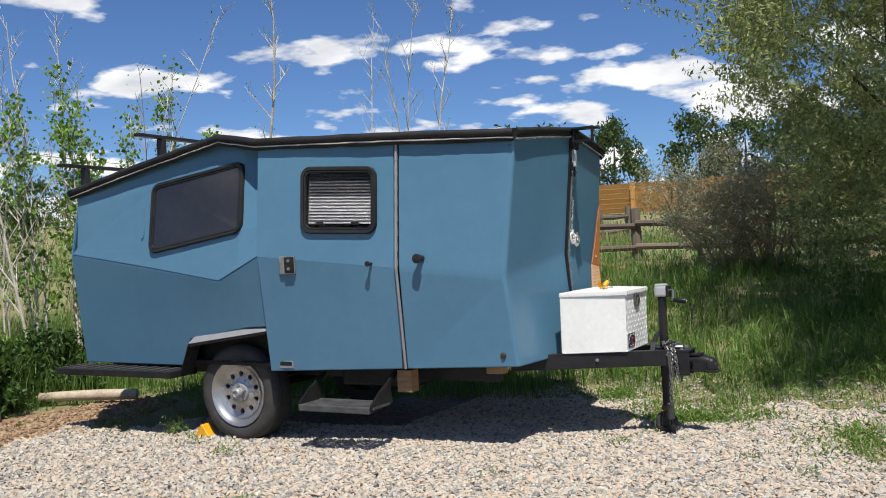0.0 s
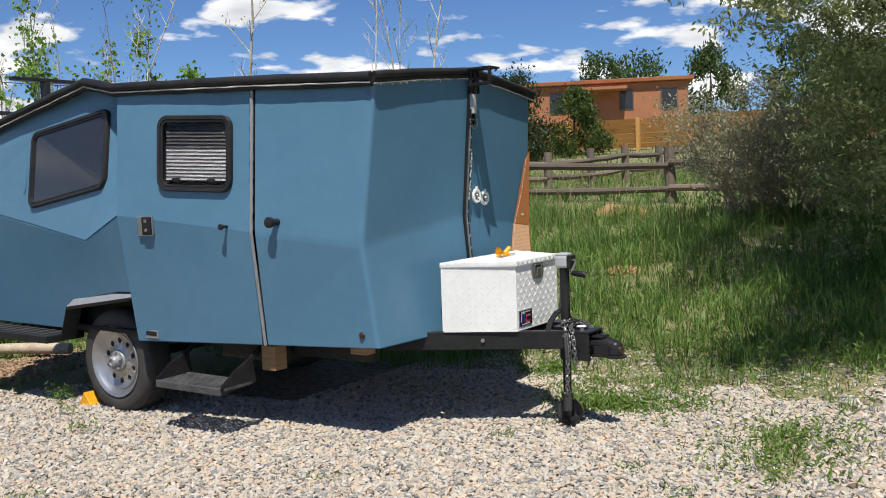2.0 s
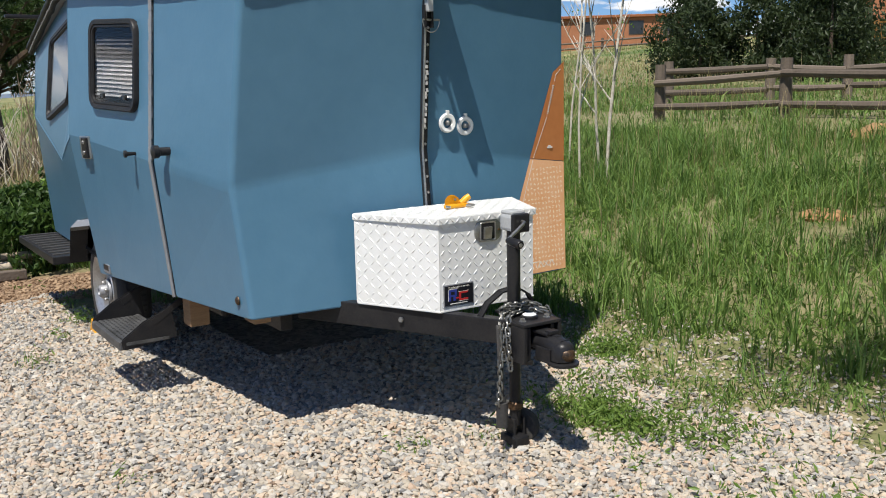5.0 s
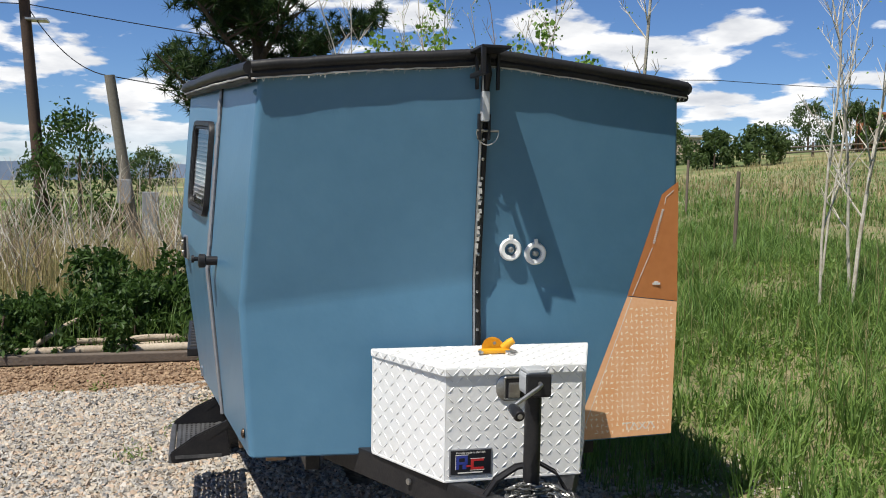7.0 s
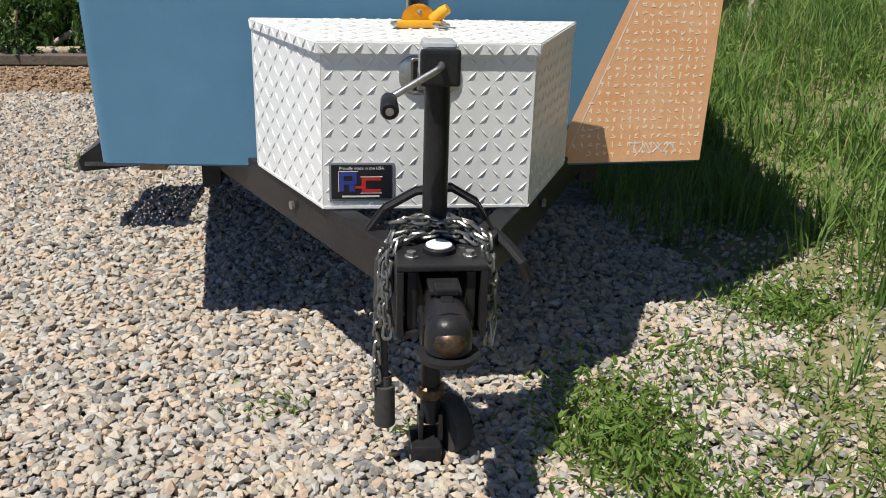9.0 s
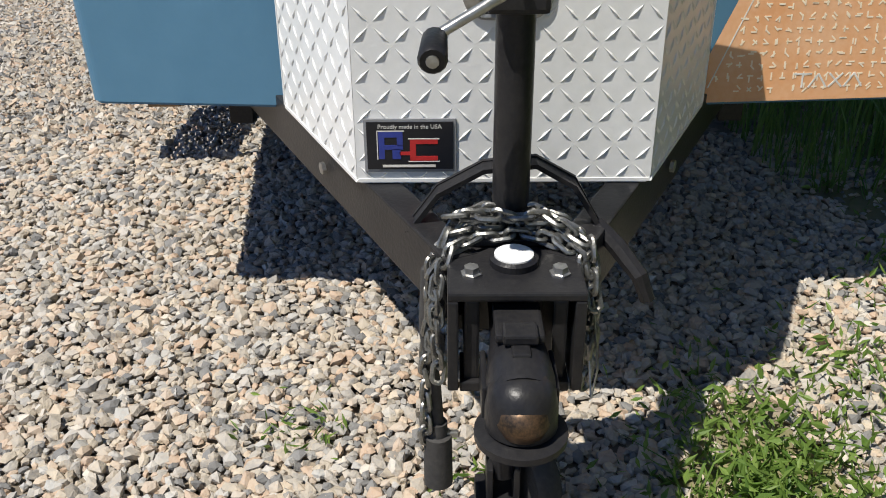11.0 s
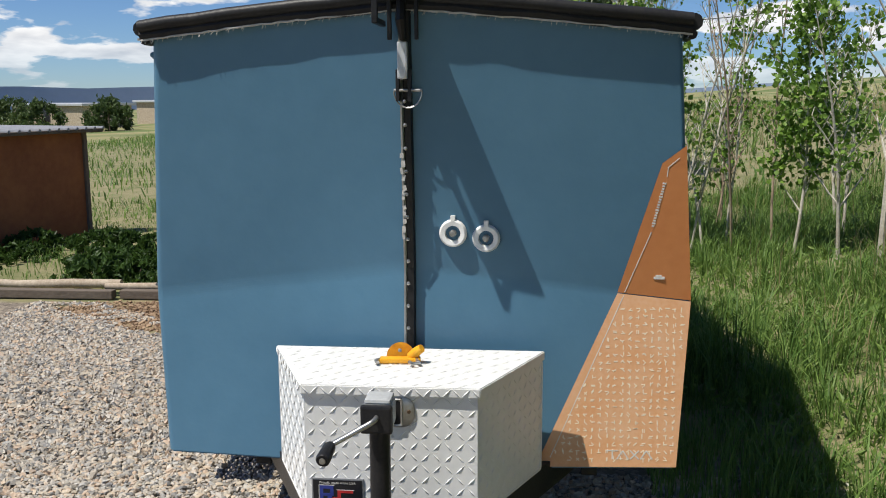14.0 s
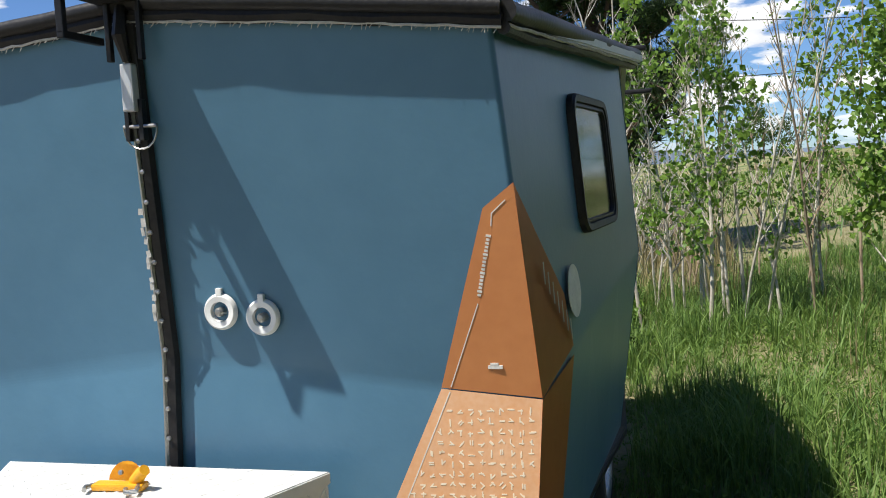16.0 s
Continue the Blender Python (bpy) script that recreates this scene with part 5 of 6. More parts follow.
# big olive-leaved tree beside the drive: several stems, a ragged crown with gaps
BX, BY = 5.9, 5.6
BZ = float(land(BX, BY))
big = thing("olive_tree", "large many-stemmed tree with narrow grey-green leaves", "tree", at=(BX, BY, BZ))
rnd = random.Random(3)
for k in range(11):
    a = 2 * math.pi * k / 11 + rnd.uniform(-0.2, 0.2)
    out = rnd.uniform(0.4, 1.2)
    bm, tips = branches((0.4 * math.cos(a), 0.4 * math.sin(a), -0.05), rnd.uniform(3.4, 4.4), 0.045, (out * math.cos(a), out * math.sin(a), 1.0), 9, 1.6, 20 + k, rise=0.3, start=0.12, twist=0.2)
    part("trunk", bm, BARK, big)
# boughs: lumps of leafy shoots near the crown's skin, fewer inside
NL = 520
dirs = RNG.normal(size=(NL, 3))
dirs /= np.linalg.norm(dirs, axis=1)[:, None]
rad = np.where(RNG.random(NL) < 0.66, RNG.uniform(0.84, 1.04, NL), RNG.uniform(0.45, 0.84, NL))
rad = rad * (1 + 0.09 * np.sin(dirs[:, 0] * 7 + dirs[:, 2] * 5) + 0.07 * np.sin(dirs[:, 1] * 9 - dirs[:, 2] * 8))
lump = dirs * rad[:, None] * (3.35, 3.9, 3.1) + (0, 0, 3.05)
lump = lump[lump[:, 2] > 0.85 + 0.3 * np.sin(lump[:, 0] * 3 + lump[:, 1] * 2)]
lump = lump[~((lump[:, 1] + BY < 3.0) & (lump[:, 2] + BZ < 2.6)) & ~((lump[:, 1] + BY < 2.6) & (lump[:, 0] + BX < 5.2))]
# high boughs out of view, added to cast shade on the grass
shade_boughs = RNG.uniform((-1.2, -5.5, 3.8), (2.0, -2.8, 4.6), (64, 3))
skirt = RNG.uniform((-2.3, -1.6, 0.7), (2.2, 1.6, 2.0), (80, 3))
lump = np.concatenate([lump, shade_boughs, skirt])
PER, SHOOT = 15, 42
root = np.repeat(lump, PER, 0)
grow = root - (0, 0, 2.2)
grow = grow / np.linalg.norm(grow, axis=1)[:, None] + RNG.normal(size=root.shape) * 0.62 + (0, 0, 0.18)
grow /= np.linalg.norm(grow, axis=1)[:, None]
root = root + RNG.normal(size=root.shape) * 0.17
ln = RNG.uniform(0.30, 0.75, len(root))[:, None]
f = RNG.random((len(root), SHOOT, 1)) ** 0.85
c = (root[:, None] + grow[:, None] * ln[:, None] * f + RNG.normal(size=(len(root), SHOOT, 3)) * 0.038).reshape(-1, 3)
leaves("crown", c, 0.062, 0.36, LEAF_OLIVE, big, up=0.45)
# silvery dry undergrowth at its foot
for k, (x, y, h, nl) in enumerate(((1.9, 7.3, 1.8, 7000), (2.5, 7.4, 1.7, 6000), (1.6, 8.3, 1.8, 5600), (2.3, 8.7, 2.2, 5600))):
    t = thing("silver_bush", "sparse silvery shrub with dry twigs", "bush", "silvery shrubs", at=(x, y, float(land(x, y))))
    allb, pts = bmesh.new(), []
    for q in range(7):
        a = 2 * math.pi * q / 7
        bm, tips = branches((0.1 * math.cos(a), 0.1 * math.sin(a), -0.03), h * rnd.uniform(0.7, 1.0), 0.018, (0.6 * math.cos(a), 0.6 * math.sin(a), 1), 8, 0.8, 60 + 7 * k + q, rise=0.3, start=0.1, twist=0.25)
        me = bpy.data.meshes.new("t")
        bm.to_mesh(me)
        bm.free()
        allb.from_mesh(me)
        bpy.data.meshes.remove(me)
        pts += [tuple(p) for p in tips]
    part("stem", allb, TWIG, t)
    pts = np.array(pts)
    leaves("foliage", pts[RNG.integers(0, len(pts), nl)] + RNG.normal(size=(nl, 3)) * 0.09, 0.05, 0.34, LEAF_SILVER, t)

# young aspens: (x, y, height, leaves)
SAPS = ((-1.75, 4.65, 4.4, 30), (-1.95, 5.15, 4.0, 25), (-1.45, 4.75, 4.6, 60), (-3.25, 3.5, 4.9, 60), (-3.8, 2.88, 2.5, 1900), (-3.6, 3.25, 2.4, 500), (-4.4, 2.0, 4.6, 60), (-4.7, 1.7, 4.4, 50),
        (-4.2, 1.5, 3.2, 900), (-5.3, 1.5, 4.0, 40), (-4.9, 1.2, 3.0, 900), (-5.6, 1.9, 4.4, 30), (-3.0, 5.6, 4.6, 20), (-4.6, 3.6, 2.3, 500), (-5.8, 3.9, 2.4, 400), (-6.2, 1.0, 3.0, 200), (-5.2, 0.7, 4.2, 30), (-4.6, 0.9, 3.9, 20), (-5.6, 1.3, 3.2, 260))
for k, (x, y, h, nl) in enumerate(SAPS):
    tree("aspen", "slender young aspen with pale bark, leafed out" if nl > 200 else "slender young aspen with pale bark, nearly bare", "tree", (x, y), h, 0.030 if (x, y) == (-3.25, 3.5) else 0.0135 + 0.003 * (k % 3), (random.Random(k).uniform(-0.06, 0.06), random.Random(k + 50).uniform(-0.06, 0.06), 1), 16, 0.62, 100 + k, BIRCH, LEAF_ASPEN, nl, 0.058, 0.85, 0.06, "young aspens", levels=2, rise=1.1, start=0.18, twist=0.09)

for k in range(16):
    g = random.Random(900 + k)
    tree("aspen", "thin pale bare aspen stem in a thicket", "tree", (-4.2 - 2.4 * g.random(), 0.9 + 1.9 * g.random()), g.uniform(2.4, 3.9), 0.014, (g.uniform(-0.12, 0.12), g.uniform(-0.12, 0.12), 1), 12, 0.5, 950 + k, BIRCH if k % 2 else TWIG, LEAF_ASPEN, 60 + 420 * (k % 3 == 0), 0.056, 0.8, 0.07, "aspen thicket", levels=2, rise=1.2, start=0.2, twist=0.10)

# ponderosa behind the rear of the trailer
pine = thing("pine_tree", "tall dark green pine with long tufted needles", "tree", at=(-11.2, 0.2, float(land(-11.2, 0.2))))
bm, tips = branches((0, 0, -0.1), 8.8, 0.18, (0.02, 0, 1), 46, 2.6, 7, rise=0.25, start=0.16, twist=0.10)
part("trunk", bm, BARK, pine)
tp = np.array([tuple(p) for p in tips])
cl = tp[RNG.integers(0, len(tp), 4600)] + RNG.normal(size=(4600, 3)) * 0.09
m = 30
c = np.repeat(cl, m, 0)
d = RNG.normal(size=(len(c), 3)) + (0, 0, 0.5)
d /= np.linalg.norm(d, axis=1)[:, None]
w = np.cross(d, RNG.normal(size=(len(c), 3)))
w /= np.linalg.norm(w, axis=1)[:, None]
L = RNG.uniform(0.13, 0.24, len(c))[:, None]
v = np.stack([c - w * 0.010, c + w * 0.010, c + d * L], 1).reshape(-1, 3)
raw("crown", v, np.arange(len(v)).reshape(-1, 3), NEEDLE, pine)


def juniper(x, y, h, r, seed, leaf=None, nl=5200, name="juniper", label="dense dark juniper on the slope", size=0.17, group="junipers"):
    """A dense evergreen: short stem and clumped sprays with an uneven outline."""
    g = np.random.default_rng(seed)
    t = thing(name, label, "tree" if h > 1.5 else "bush", group, at=(x, y, float(land(x, y))))
    part("trunk", T([(0, 0, -0.1), (0.03, 0, h * 0.5), (0, 0.02, h * 0.8)], [0.07 * h / 3, 0.05 * h / 3, 0.01], 7), BARK, t)
    nc = 46
    a, f = g.uniform(0, 2 * math.pi, nc), g.uniform(0.05, 1, nc)
    prof = np.sqrt(np.clip(1 - (2 * f - 0.75) ** 2 / 1.7, 0.02, 1)) * (1 - 0.45 * f)
    rr = r * prof * g.uniform(0.55, 1.15, nc)
    cc = np.stack([rr * np.cos(a), rr * np.sin(a), f * h], 1)
    c = cc[g.integers(0, nc, nl)] + g.normal(size=(nl, 3)) * np.array([0.17, 0.17, 0.2]) * h / 2.6
    c[:, 2] = np.abs(c[:, 2])
    leaves("crown", c, size, 0.42, leaf or JUNIPER, t, up=0.9)
    return t


for k, (x, y, h, r) in enumerate(((-11.5, 24, 3.2, 1.4), (-15.9, 33.3, 3.9, 1.45), (-13.3, 24.5, 2.9, 1.3), (-13.4, 27.5, 3.3, 1.3), (-15, 25, 3.1, 1.5), (-16.6, 24, 2.8, 1.5), (-18.5, 25.5, 3.2, 1.7), (-14, 27.5, 3.0, 1.4))):
    juniper(x, y, h, r, 200 + k)
juniper(-14.3, 35.6, 3.1, 1.6, 230, leafy("bright_juniper", (0.10, 0.15, 0.03), (0.04, 0.07, 0.015)), 6500, label="rounded bright green juniper on the slope")
FARLEAF = leafy("far_leaf", (0.10, 0.15, 0.045), (0.05, 0.085, 0.022), 0.3)
for k, (x, y, h, r) in enumerate(((-26, 72, 6.5, 3.4), (-31, 76, 6, 3.6), (-20, 74, 5.5, 3), (-12, 72, 6, 3), (-8, 70, 5, 3.4), (-3, 66, 5.5, 3), (2, 70, 6, 4), (-80, 44, 5, 3.2), (-83, 47, 4.2, 3), (-62, 44, 3.2, 2.6), (-64, 41, 3, 2.4), (-70, 60, 4.5, 3), (-98, 75, 6, 4), (-75, -38, 2.8, 2.4), (-80, -33, 3.0, 2.5), (-78, -46, 2.8, 2.4), (-90, -56, 3.4, 3), (-120, -20, 4.5, 4), (-130, -8, 5, 4), (-110, -36, 3.8, 3), (-120, 12, 6, 5))):
    juniper(x, y, h, r, 300 + k, FARLEAF, 2600, "far_tree", "leafy tree in the distance", 0.42, "far trees")
juniper(-20.5, -4.2, 3.0, 2.0, 401, LEAF_DARK, 5000, "round_shrub", "dark rounded shrub beyond the dry brush", 0.14, "far shrubs")
# low shrubs along the timber edging
for k in range(26):
    g = random.Random(500 + k)
    x, y = -3.5 - g.random() * 2.2, -0.3 - k * 0.27 + g.uniform(-0.2, 0.2)
    juniper(x, y, g.uniform(0.5, 0.85) if y > -2.3 else g.uniform(0.16, 0.26), g.uniform(0.4, 0.6), 500 + k, LEAF_DARK, 1500, "low_shrub", "low dark green leafy shrub behind the timber edging", 0.085, "low shrubs")
for k in range(12):
    g = random.Random(560 + k)
    juniper(-3.2 - g.random() * 2.6, -0.3 + g.random() * 1.0, g.uniform(0.4, 0.7), g.uniform(0.35, 0.55), 560 + k, LEAF_ASPEN if k % 3 == 0 else LEAF_DARK, 1100, "low_shrub", "low green leafy shrub behind the trailer", 0.075, "low shrubs")
for k in range(18):
    g = random.Random(540 + k)
    juniper(-3.05 - g.random() * 0.7, 0.1 - k * 0.165 + g.uniform(-0.1, 0.1), g.uniform(0.35, 0.6), g.uniform(0.3, 0.45), 540 + k, LEAF_DARK, 1300, "low_shrub", "low dark green leafy shrub against the timber edging", 0.07, "low shrubs")
# dry leafless brush
for k in range(30):
    g = random.Random(600 + k)
    x, y = -7.2 - g.random() * 4.5, -4.3 + k * 0.20 + g.uniform(-0.3, 0.3)
    t = thing("dry_brush", "tangle of pale leafless brush", "bush", "dry brush", at=(x, y, float(land(x, y))))
    allb = bmesh.new()
    for q in range(6):
        bm, _ = branches((g.uniform(-0.3, 0.3), g.uniform(-0.3, 0.3), -0.03), g.uniform(1.0, 2.1), 0.011, (g.uniform(-0.4, 0.4), g.uniform(-0.4, 0.4), 1), 7, 0.6, 700 + 6 * k + q, levels=1, rise=0.9, start=0.2, twist=0.16)
        me = bpy.data.meshes.new("t")
        bm.to_mesh(me)
        bm.free()
        allb.from_mesh(me)
        bpy.data.meshes.remove(me)
    part("stem", allb, TWIG if k % 2 else BIRCH, t)

# ---- grass, weeds ----


def blades(name, label, xy, height, width, material, bend=0.35, spread=0.35, category="grass", tuft=1, splay=0.04):
    """Curved grass blades at the given places, in tufts that lean outwards, in one object."""
    patch = 0.95 + 0.5 * np.sin(xy[:, 0] * 2.1 + 1.6 * np.sin(xy[:, 1] * 1.7)) * np.sin(xy[:, 1] * 2.4 + 1.2 * np.sin(xy[:, 0] * 1.3 + 1))
    h = height * patch * (1 + spread * RNG.normal(size=len(xy))).clip(0.3, 2)
    xy, h = np.repeat(xy, tuft, 0), np.repeat(h, tuft)
    m = len(xy)
    h = h * RNG.uniform(0.55, 1.15, m) if tuft > 1 else h
    a = RNG.uniform(0, 2 * math.pi, m)
    d = np.stack([np.cos(a), np.sin(a), np.zeros(m)], 1)
    if tuft > 1:
        xy = xy + d[:, :2] * np.abs(RNG.normal(size=(m, 1))) * splay
    z = land(xy[:, 0], xy[:, 1])
    w = np.stack([-np.sin(a), np.cos(a), np.zeros(m)], 1) * (width * RNG.uniform(0.6, 1.4, m))[:, None]
    b = (bend * RNG.uniform(0.2, 1.6, m) * h)[:, None]
    p = np.stack([xy[:, 0], xy[:, 1], z - 0.01], 1)
    up = np.array([0, 0, 1.0])
    p1, p2 = p + d * b * 0.30 + up * h[:, None] * 0.58, p + d * b + up * h[:, None] * (1 - 0.25 * bend)
    v = np.stack([p - w, p + w, p1 + w * 0.8, p1 - w * 0.8, p2], 1).reshape(-1, 3)
    k = np.arange(m)[:, None] * 5
    f = np.concatenate([np.concatenate([k, k + 1, k + 2], 1), np.concatenate([k, k + 2, k + 3], 1), np.concatenate([k + 3, k + 2, k + 4], 1)])
    o = raw(name, v, f, material)
    return tagged(o, label, category, kind="stuff")


def scatter(n, x0, x1, y0, y1, keep=None):
    xy = np.stack([RNG.uniform(x0, x1, n), RNG.uniform(y0, y1, n)], 1)
    return xy if keep is None else xy[keep(xy[:, 0], xy[:, 1])]


def clump(xy, scale, amount):
    """Thin the places out by soft patches."""
    x, y = xy[:, 0] * scale, xy[:, 1] * scale
    f = np.sin(x * 1.3 + 1.7 * np.sin(y * 0.9)) * np.sin(y * 1.1 + 1.3 * np.sin(x * 0.7 + 2))
    return xy[RNG.uniform(-1, 1, len(xy)) < f + amount]


wild = lambda x, y: (bed(x, y) < 0.5) & ((np.hypot((x + 2.2) / 0.62, (y + 1.6) / 1.9) > 0.98) | (np.sin(x * 5) * np.sin(y * 4.3) > 0.72))
field = lambda x, y: (y > np.interp(x, [-8, -1.5, 0.5, 2, 3, 5, 9], [0.4, 0.7, 1.5, 1.5, 1.6, 1.95, 2.4])) & ~((x > -1.9) & (x < 2.4) & (np.abs(y) < 1.1))
blades("meadow_grass", "tall green meadow grass on the slope", clump(scatter(17500, -9, 8, 0.4, 8.0, field), 0.9, 0.5), 0.27, 0.0042, GRASS, 0.55, tuft=9, splay=0.045)
blades("meadow_grass", "green meadow grass farther up the slope", clump(scatter(9000, -16, 9, 8, 20), 0.5, 0.6), 0.19, 0.008, GRASS, 0.8, tuft=6, splay=0.08)
blades("meadow_grass", "distant rough grass", clump(scatter(42000, -55, 5, 10, 60), 0.2, 0.5), 0.2, 0.018, GRASS, 0.8)
blades("meadow_grass", "distant rough grass beyond the trailer", clump(scatter(38000, -60, -9, -25, 14), 0.2, 0.6), 0.26, 0.016, GRASS, 0.8)
blades("dry_grass", "pale dry grass stems among the green", clump(scatter(14000, -14, 8, 2.2, 18), 0.6, -0.1), 0.46, 0.003, STRAW)
blades("dry_grass", "pale dry grass on the far slope", clump(scatter(16000, -70, -14, 6, 60), 0.15, 0.0), 0.4, 0.02, STRAW)
blades("dry_grass", "dry grass among the brush", scatter(6500, -14, -6, -4.6, 2), 0.55, 0.006, STRAW)
blades("short_turf", "short grass and weeds at the gravel's edge", clump(scatter(7000, -3.2, 7, -1.6, 3.0, wild), 2.2, 0.25), 0.10, 0.0030, GRASS, 0.9, tuft=7, splay=0.03)
blades("bed_grass", "grass behind the timber edging", scatter(7000, -6.5, -2.9, -2.6, 0.8), 0.34, 0.004, GRASS)
blades("bed_grass", "short rough grass before the shed", scatter(9000, -12, -2.9, -9, -2.6), 0.11, 0.005, GRASS, 0.7)
blades("shade_grass", "grass growing under and behind the trailer", scatter(2600, -2.4, 1.5, 0.95, 1.6), 0.22, 0.0035, GRASS)
wd = scatter(26000, -2.6, 6.5, -2.2, 2.4, lambda x, y: wild(x, y) & ~((x > -1.6) & (x < 2.2) & (y < 0.7) & (y > -0.85)))
wd = clump(wd, 2.6, -0.05)[:9000]
wc = np.repeat(wd, 3, 0) + RNG.normal(size=(3 * len(wd), 2)) * 0.02
tagged(leaves("ground_weeds", np.column_stack([wc, land(wc[:, 0], wc[:, 1]) + np.abs(RNG.normal(size=len(wc))) * 0.04]), 0.030, 0.34, LEAF_WEED, up=0.8), "low leafy weeds creeping into the gravel", "weeds", kind="stuff")
# broad leaves between the grass, and dense creeping weeds beside the tongue
wf = clump(scatter(46000, -6, 7, 0.8, 6.5, field), 1.3, 0.0)
tagged(leaves("field_weeds", np.column_stack([wf, land(wf[:, 0], wf[:, 1]) + RNG.uniform(0.02, 0.17, len(wf))]), 0.060, 0.30, LEAF_WEED, up=0.9), "broad leaves growing among the meadow grass", "weeds", kind="stuff")
wt_ = np.concatenate([np.column_stack([2.95 + 0.20 * RNG.normal(size=1900), 0.52 + 0.12 * RNG.normal(size=1900)]), np.column_stack([2.55 + 0.14 * RNG.normal(size=320), 0.85 + 0.12 * RNG.normal(size=320)]), np.column_stack([3.35 + 0.15 * RNG.normal(size=520), 0.75 + 0.13 * RNG.normal(size=520)]), np.column_stack([4.15 + 0.20 * RNG.normal(size=1500), 0.1 + 0.34 * RNG.normal(size=1500)]), np.column_stack([2.15 + 0.12 * RNG.normal(size=1500), 1.32 + 0.14 * RNG.normal(size=1500)])])
tagged(leaves("creeping_weeds", np.column_stack([wt_, np.abs(RNG.normal(size=len(wt_))) * 0.035 + 0.010]), 0.036, 0.30, LEAF_WEED, up=0.7), "dense bright green weeds beside the trailer tongue", "weeds", kind="stuff")
# single tufts in the gravel
for k, (x, y, n_, h) in enumerate(((2.72, -0.40, 60, 0.045), (2.86, -0.06, 50, 0.07), (3.55, -0.62, 40, 0.05), (1.2, -2.4, 50, 0.03), (2.3, -1.5, 30, 0.04), (3.4, 0.25, 40, 0.06), (0.3, -1.45, 70, 0.06), (-0.6, -1.0, 160, 0.09), (3.9, -0.9, 50, 0.06), (4.4, -1.6, 40, 0.05), (-0.2, -1.2, 60, 0.05))):
    t = thing("weed_tuft", "small green weed tuft growing in the gravel", "weed", "weed tufts", at=(x, y, 0.0))
    cc = np.column_stack([RNG.normal(size=(n_, 2)) * 0.05, np.abs(RNG.normal(size=n_)) * h * 0.6 + 0.015])
    leaves("rosette", cc, 0.034, 0.22, LEAF_WEED, t, up=0.9, kind="stuff")

# ---- gravel stones ----
ico = [(-0.526, 0, 0.851), (0.526, 0, 0.851), (-0.526, 0, -0.851), (0.526, 0, -0.851), (0, 0.851, 0.526), (0, 0.851, -0.526), (0, -0.851, 0.526), (0, -0.851, -0.526), (0.851, 0.526, 0), (-0.851, 0.526, 0), (0.851, -0.526, 0), (-0.851, -0.526, 0)]
icf = ((1, 4, 0), (4, 9, 0), (4, 5, 9), (8, 5, 4), (1, 8, 4), (1, 10, 8), (10, 3, 8), (8, 3, 5), (3, 2, 5), (3, 7, 2), (3, 10, 7), (10, 6, 7), (6, 11, 7), (6, 0, 11), (6, 1, 0), (10, 1, 6), (11, 0, 9), (2, 11, 9), (5, 2, 9), (11, 2, 7))


octa = [(1, 0, 0.15), (-0.1, 1, -0.1), (-1, 0.1, 0.1), (0.1, -1, 0), (0.3, 0.2, 0.9), (-0.3, -0.2, 0.85), (0, 0, -0.9)]
ocf = ((0, 1, 4), (1, 2, 4), (2, 5, 4), (2, 3, 5), (3, 0, 5), (0, 4, 5), (1, 0, 6), (2, 1, 6), (3, 2, 6), (0, 3, 6))


def stones(name, label, xy, size, lift, shape=ico, skin=icf, vary=0.22):
    """Broken stones, each a jittered solid with flat faces, lying at the given places."""
    m, nv = len(xy), len(shape)
    u = np.array(shape)[None] * (1 + 0.20 * RNG.normal(size=(m, nv, 1))).clip(0.6, 1.4) + RNG.normal(size=(m, nv, 3)) * 0.10
    sc_ = size * np.exp(RNG.normal(size=m) * vary).clip(0.5, 1.7)[:, None] * np.stack([RNG.uniform(0.9, 1.35, m), RNG.uniform(0.7, 1.0, m), RNG.uniform(0.5, 0.8, m)], 1)
    u = u * sc_[:, None, :]
    a, b = RNG.uniform(0, 2 * math.pi, m), RNG.normal(size=m) * 0.4
    x, z = u[..., 0] * np.cos(b)[:, None] - u[..., 2] * np.sin(b)[:, None], u[..., 0] * np.sin(b)[:, None] + u[..., 2] * np.cos(b)[:, None]
    v = np.stack([x * np.cos(a)[:, None] - u[..., 1] * np.sin(a)[:, None], x * np.sin(a)[:, None] + u[..., 1] * np.cos(a)[:, None], z], 2)
    base = np.stack([xy[:, 0], xy[:, 1], land(xy[:, 0], xy[:, 1]) + sc_[:, 2] * 0.45 + RNG.uniform(0, lift, m)], 1)
    f = (np.array(skin)[None] + nv * np.arange(m)[:, None, None]).reshape(-1, 3)
    o = raw(name, (v + base[:, None]).reshape(-1, 3), f, STONE)
    return tagged(o, label, "gravel", kind="stuff")


def spaced(x0, x1, y0, y1, step, keep):
    """Places on a jittered grid, so that the stones lie close without heaping."""
    px, py = np.meshgrid(np.arange(x0, x1, step), np.arange(y0, y1, step * 0.9))
    px = px + (np.arange(px.shape[0]) % 2)[:, None] * step / 2
    xy = np.stack([px.ravel(), py.ravel()], 1) + RNG.uniform(-0.45, 0.45, (px.size, 2)) * step
    return xy[keep(xy[:, 0], xy[:, 1])]


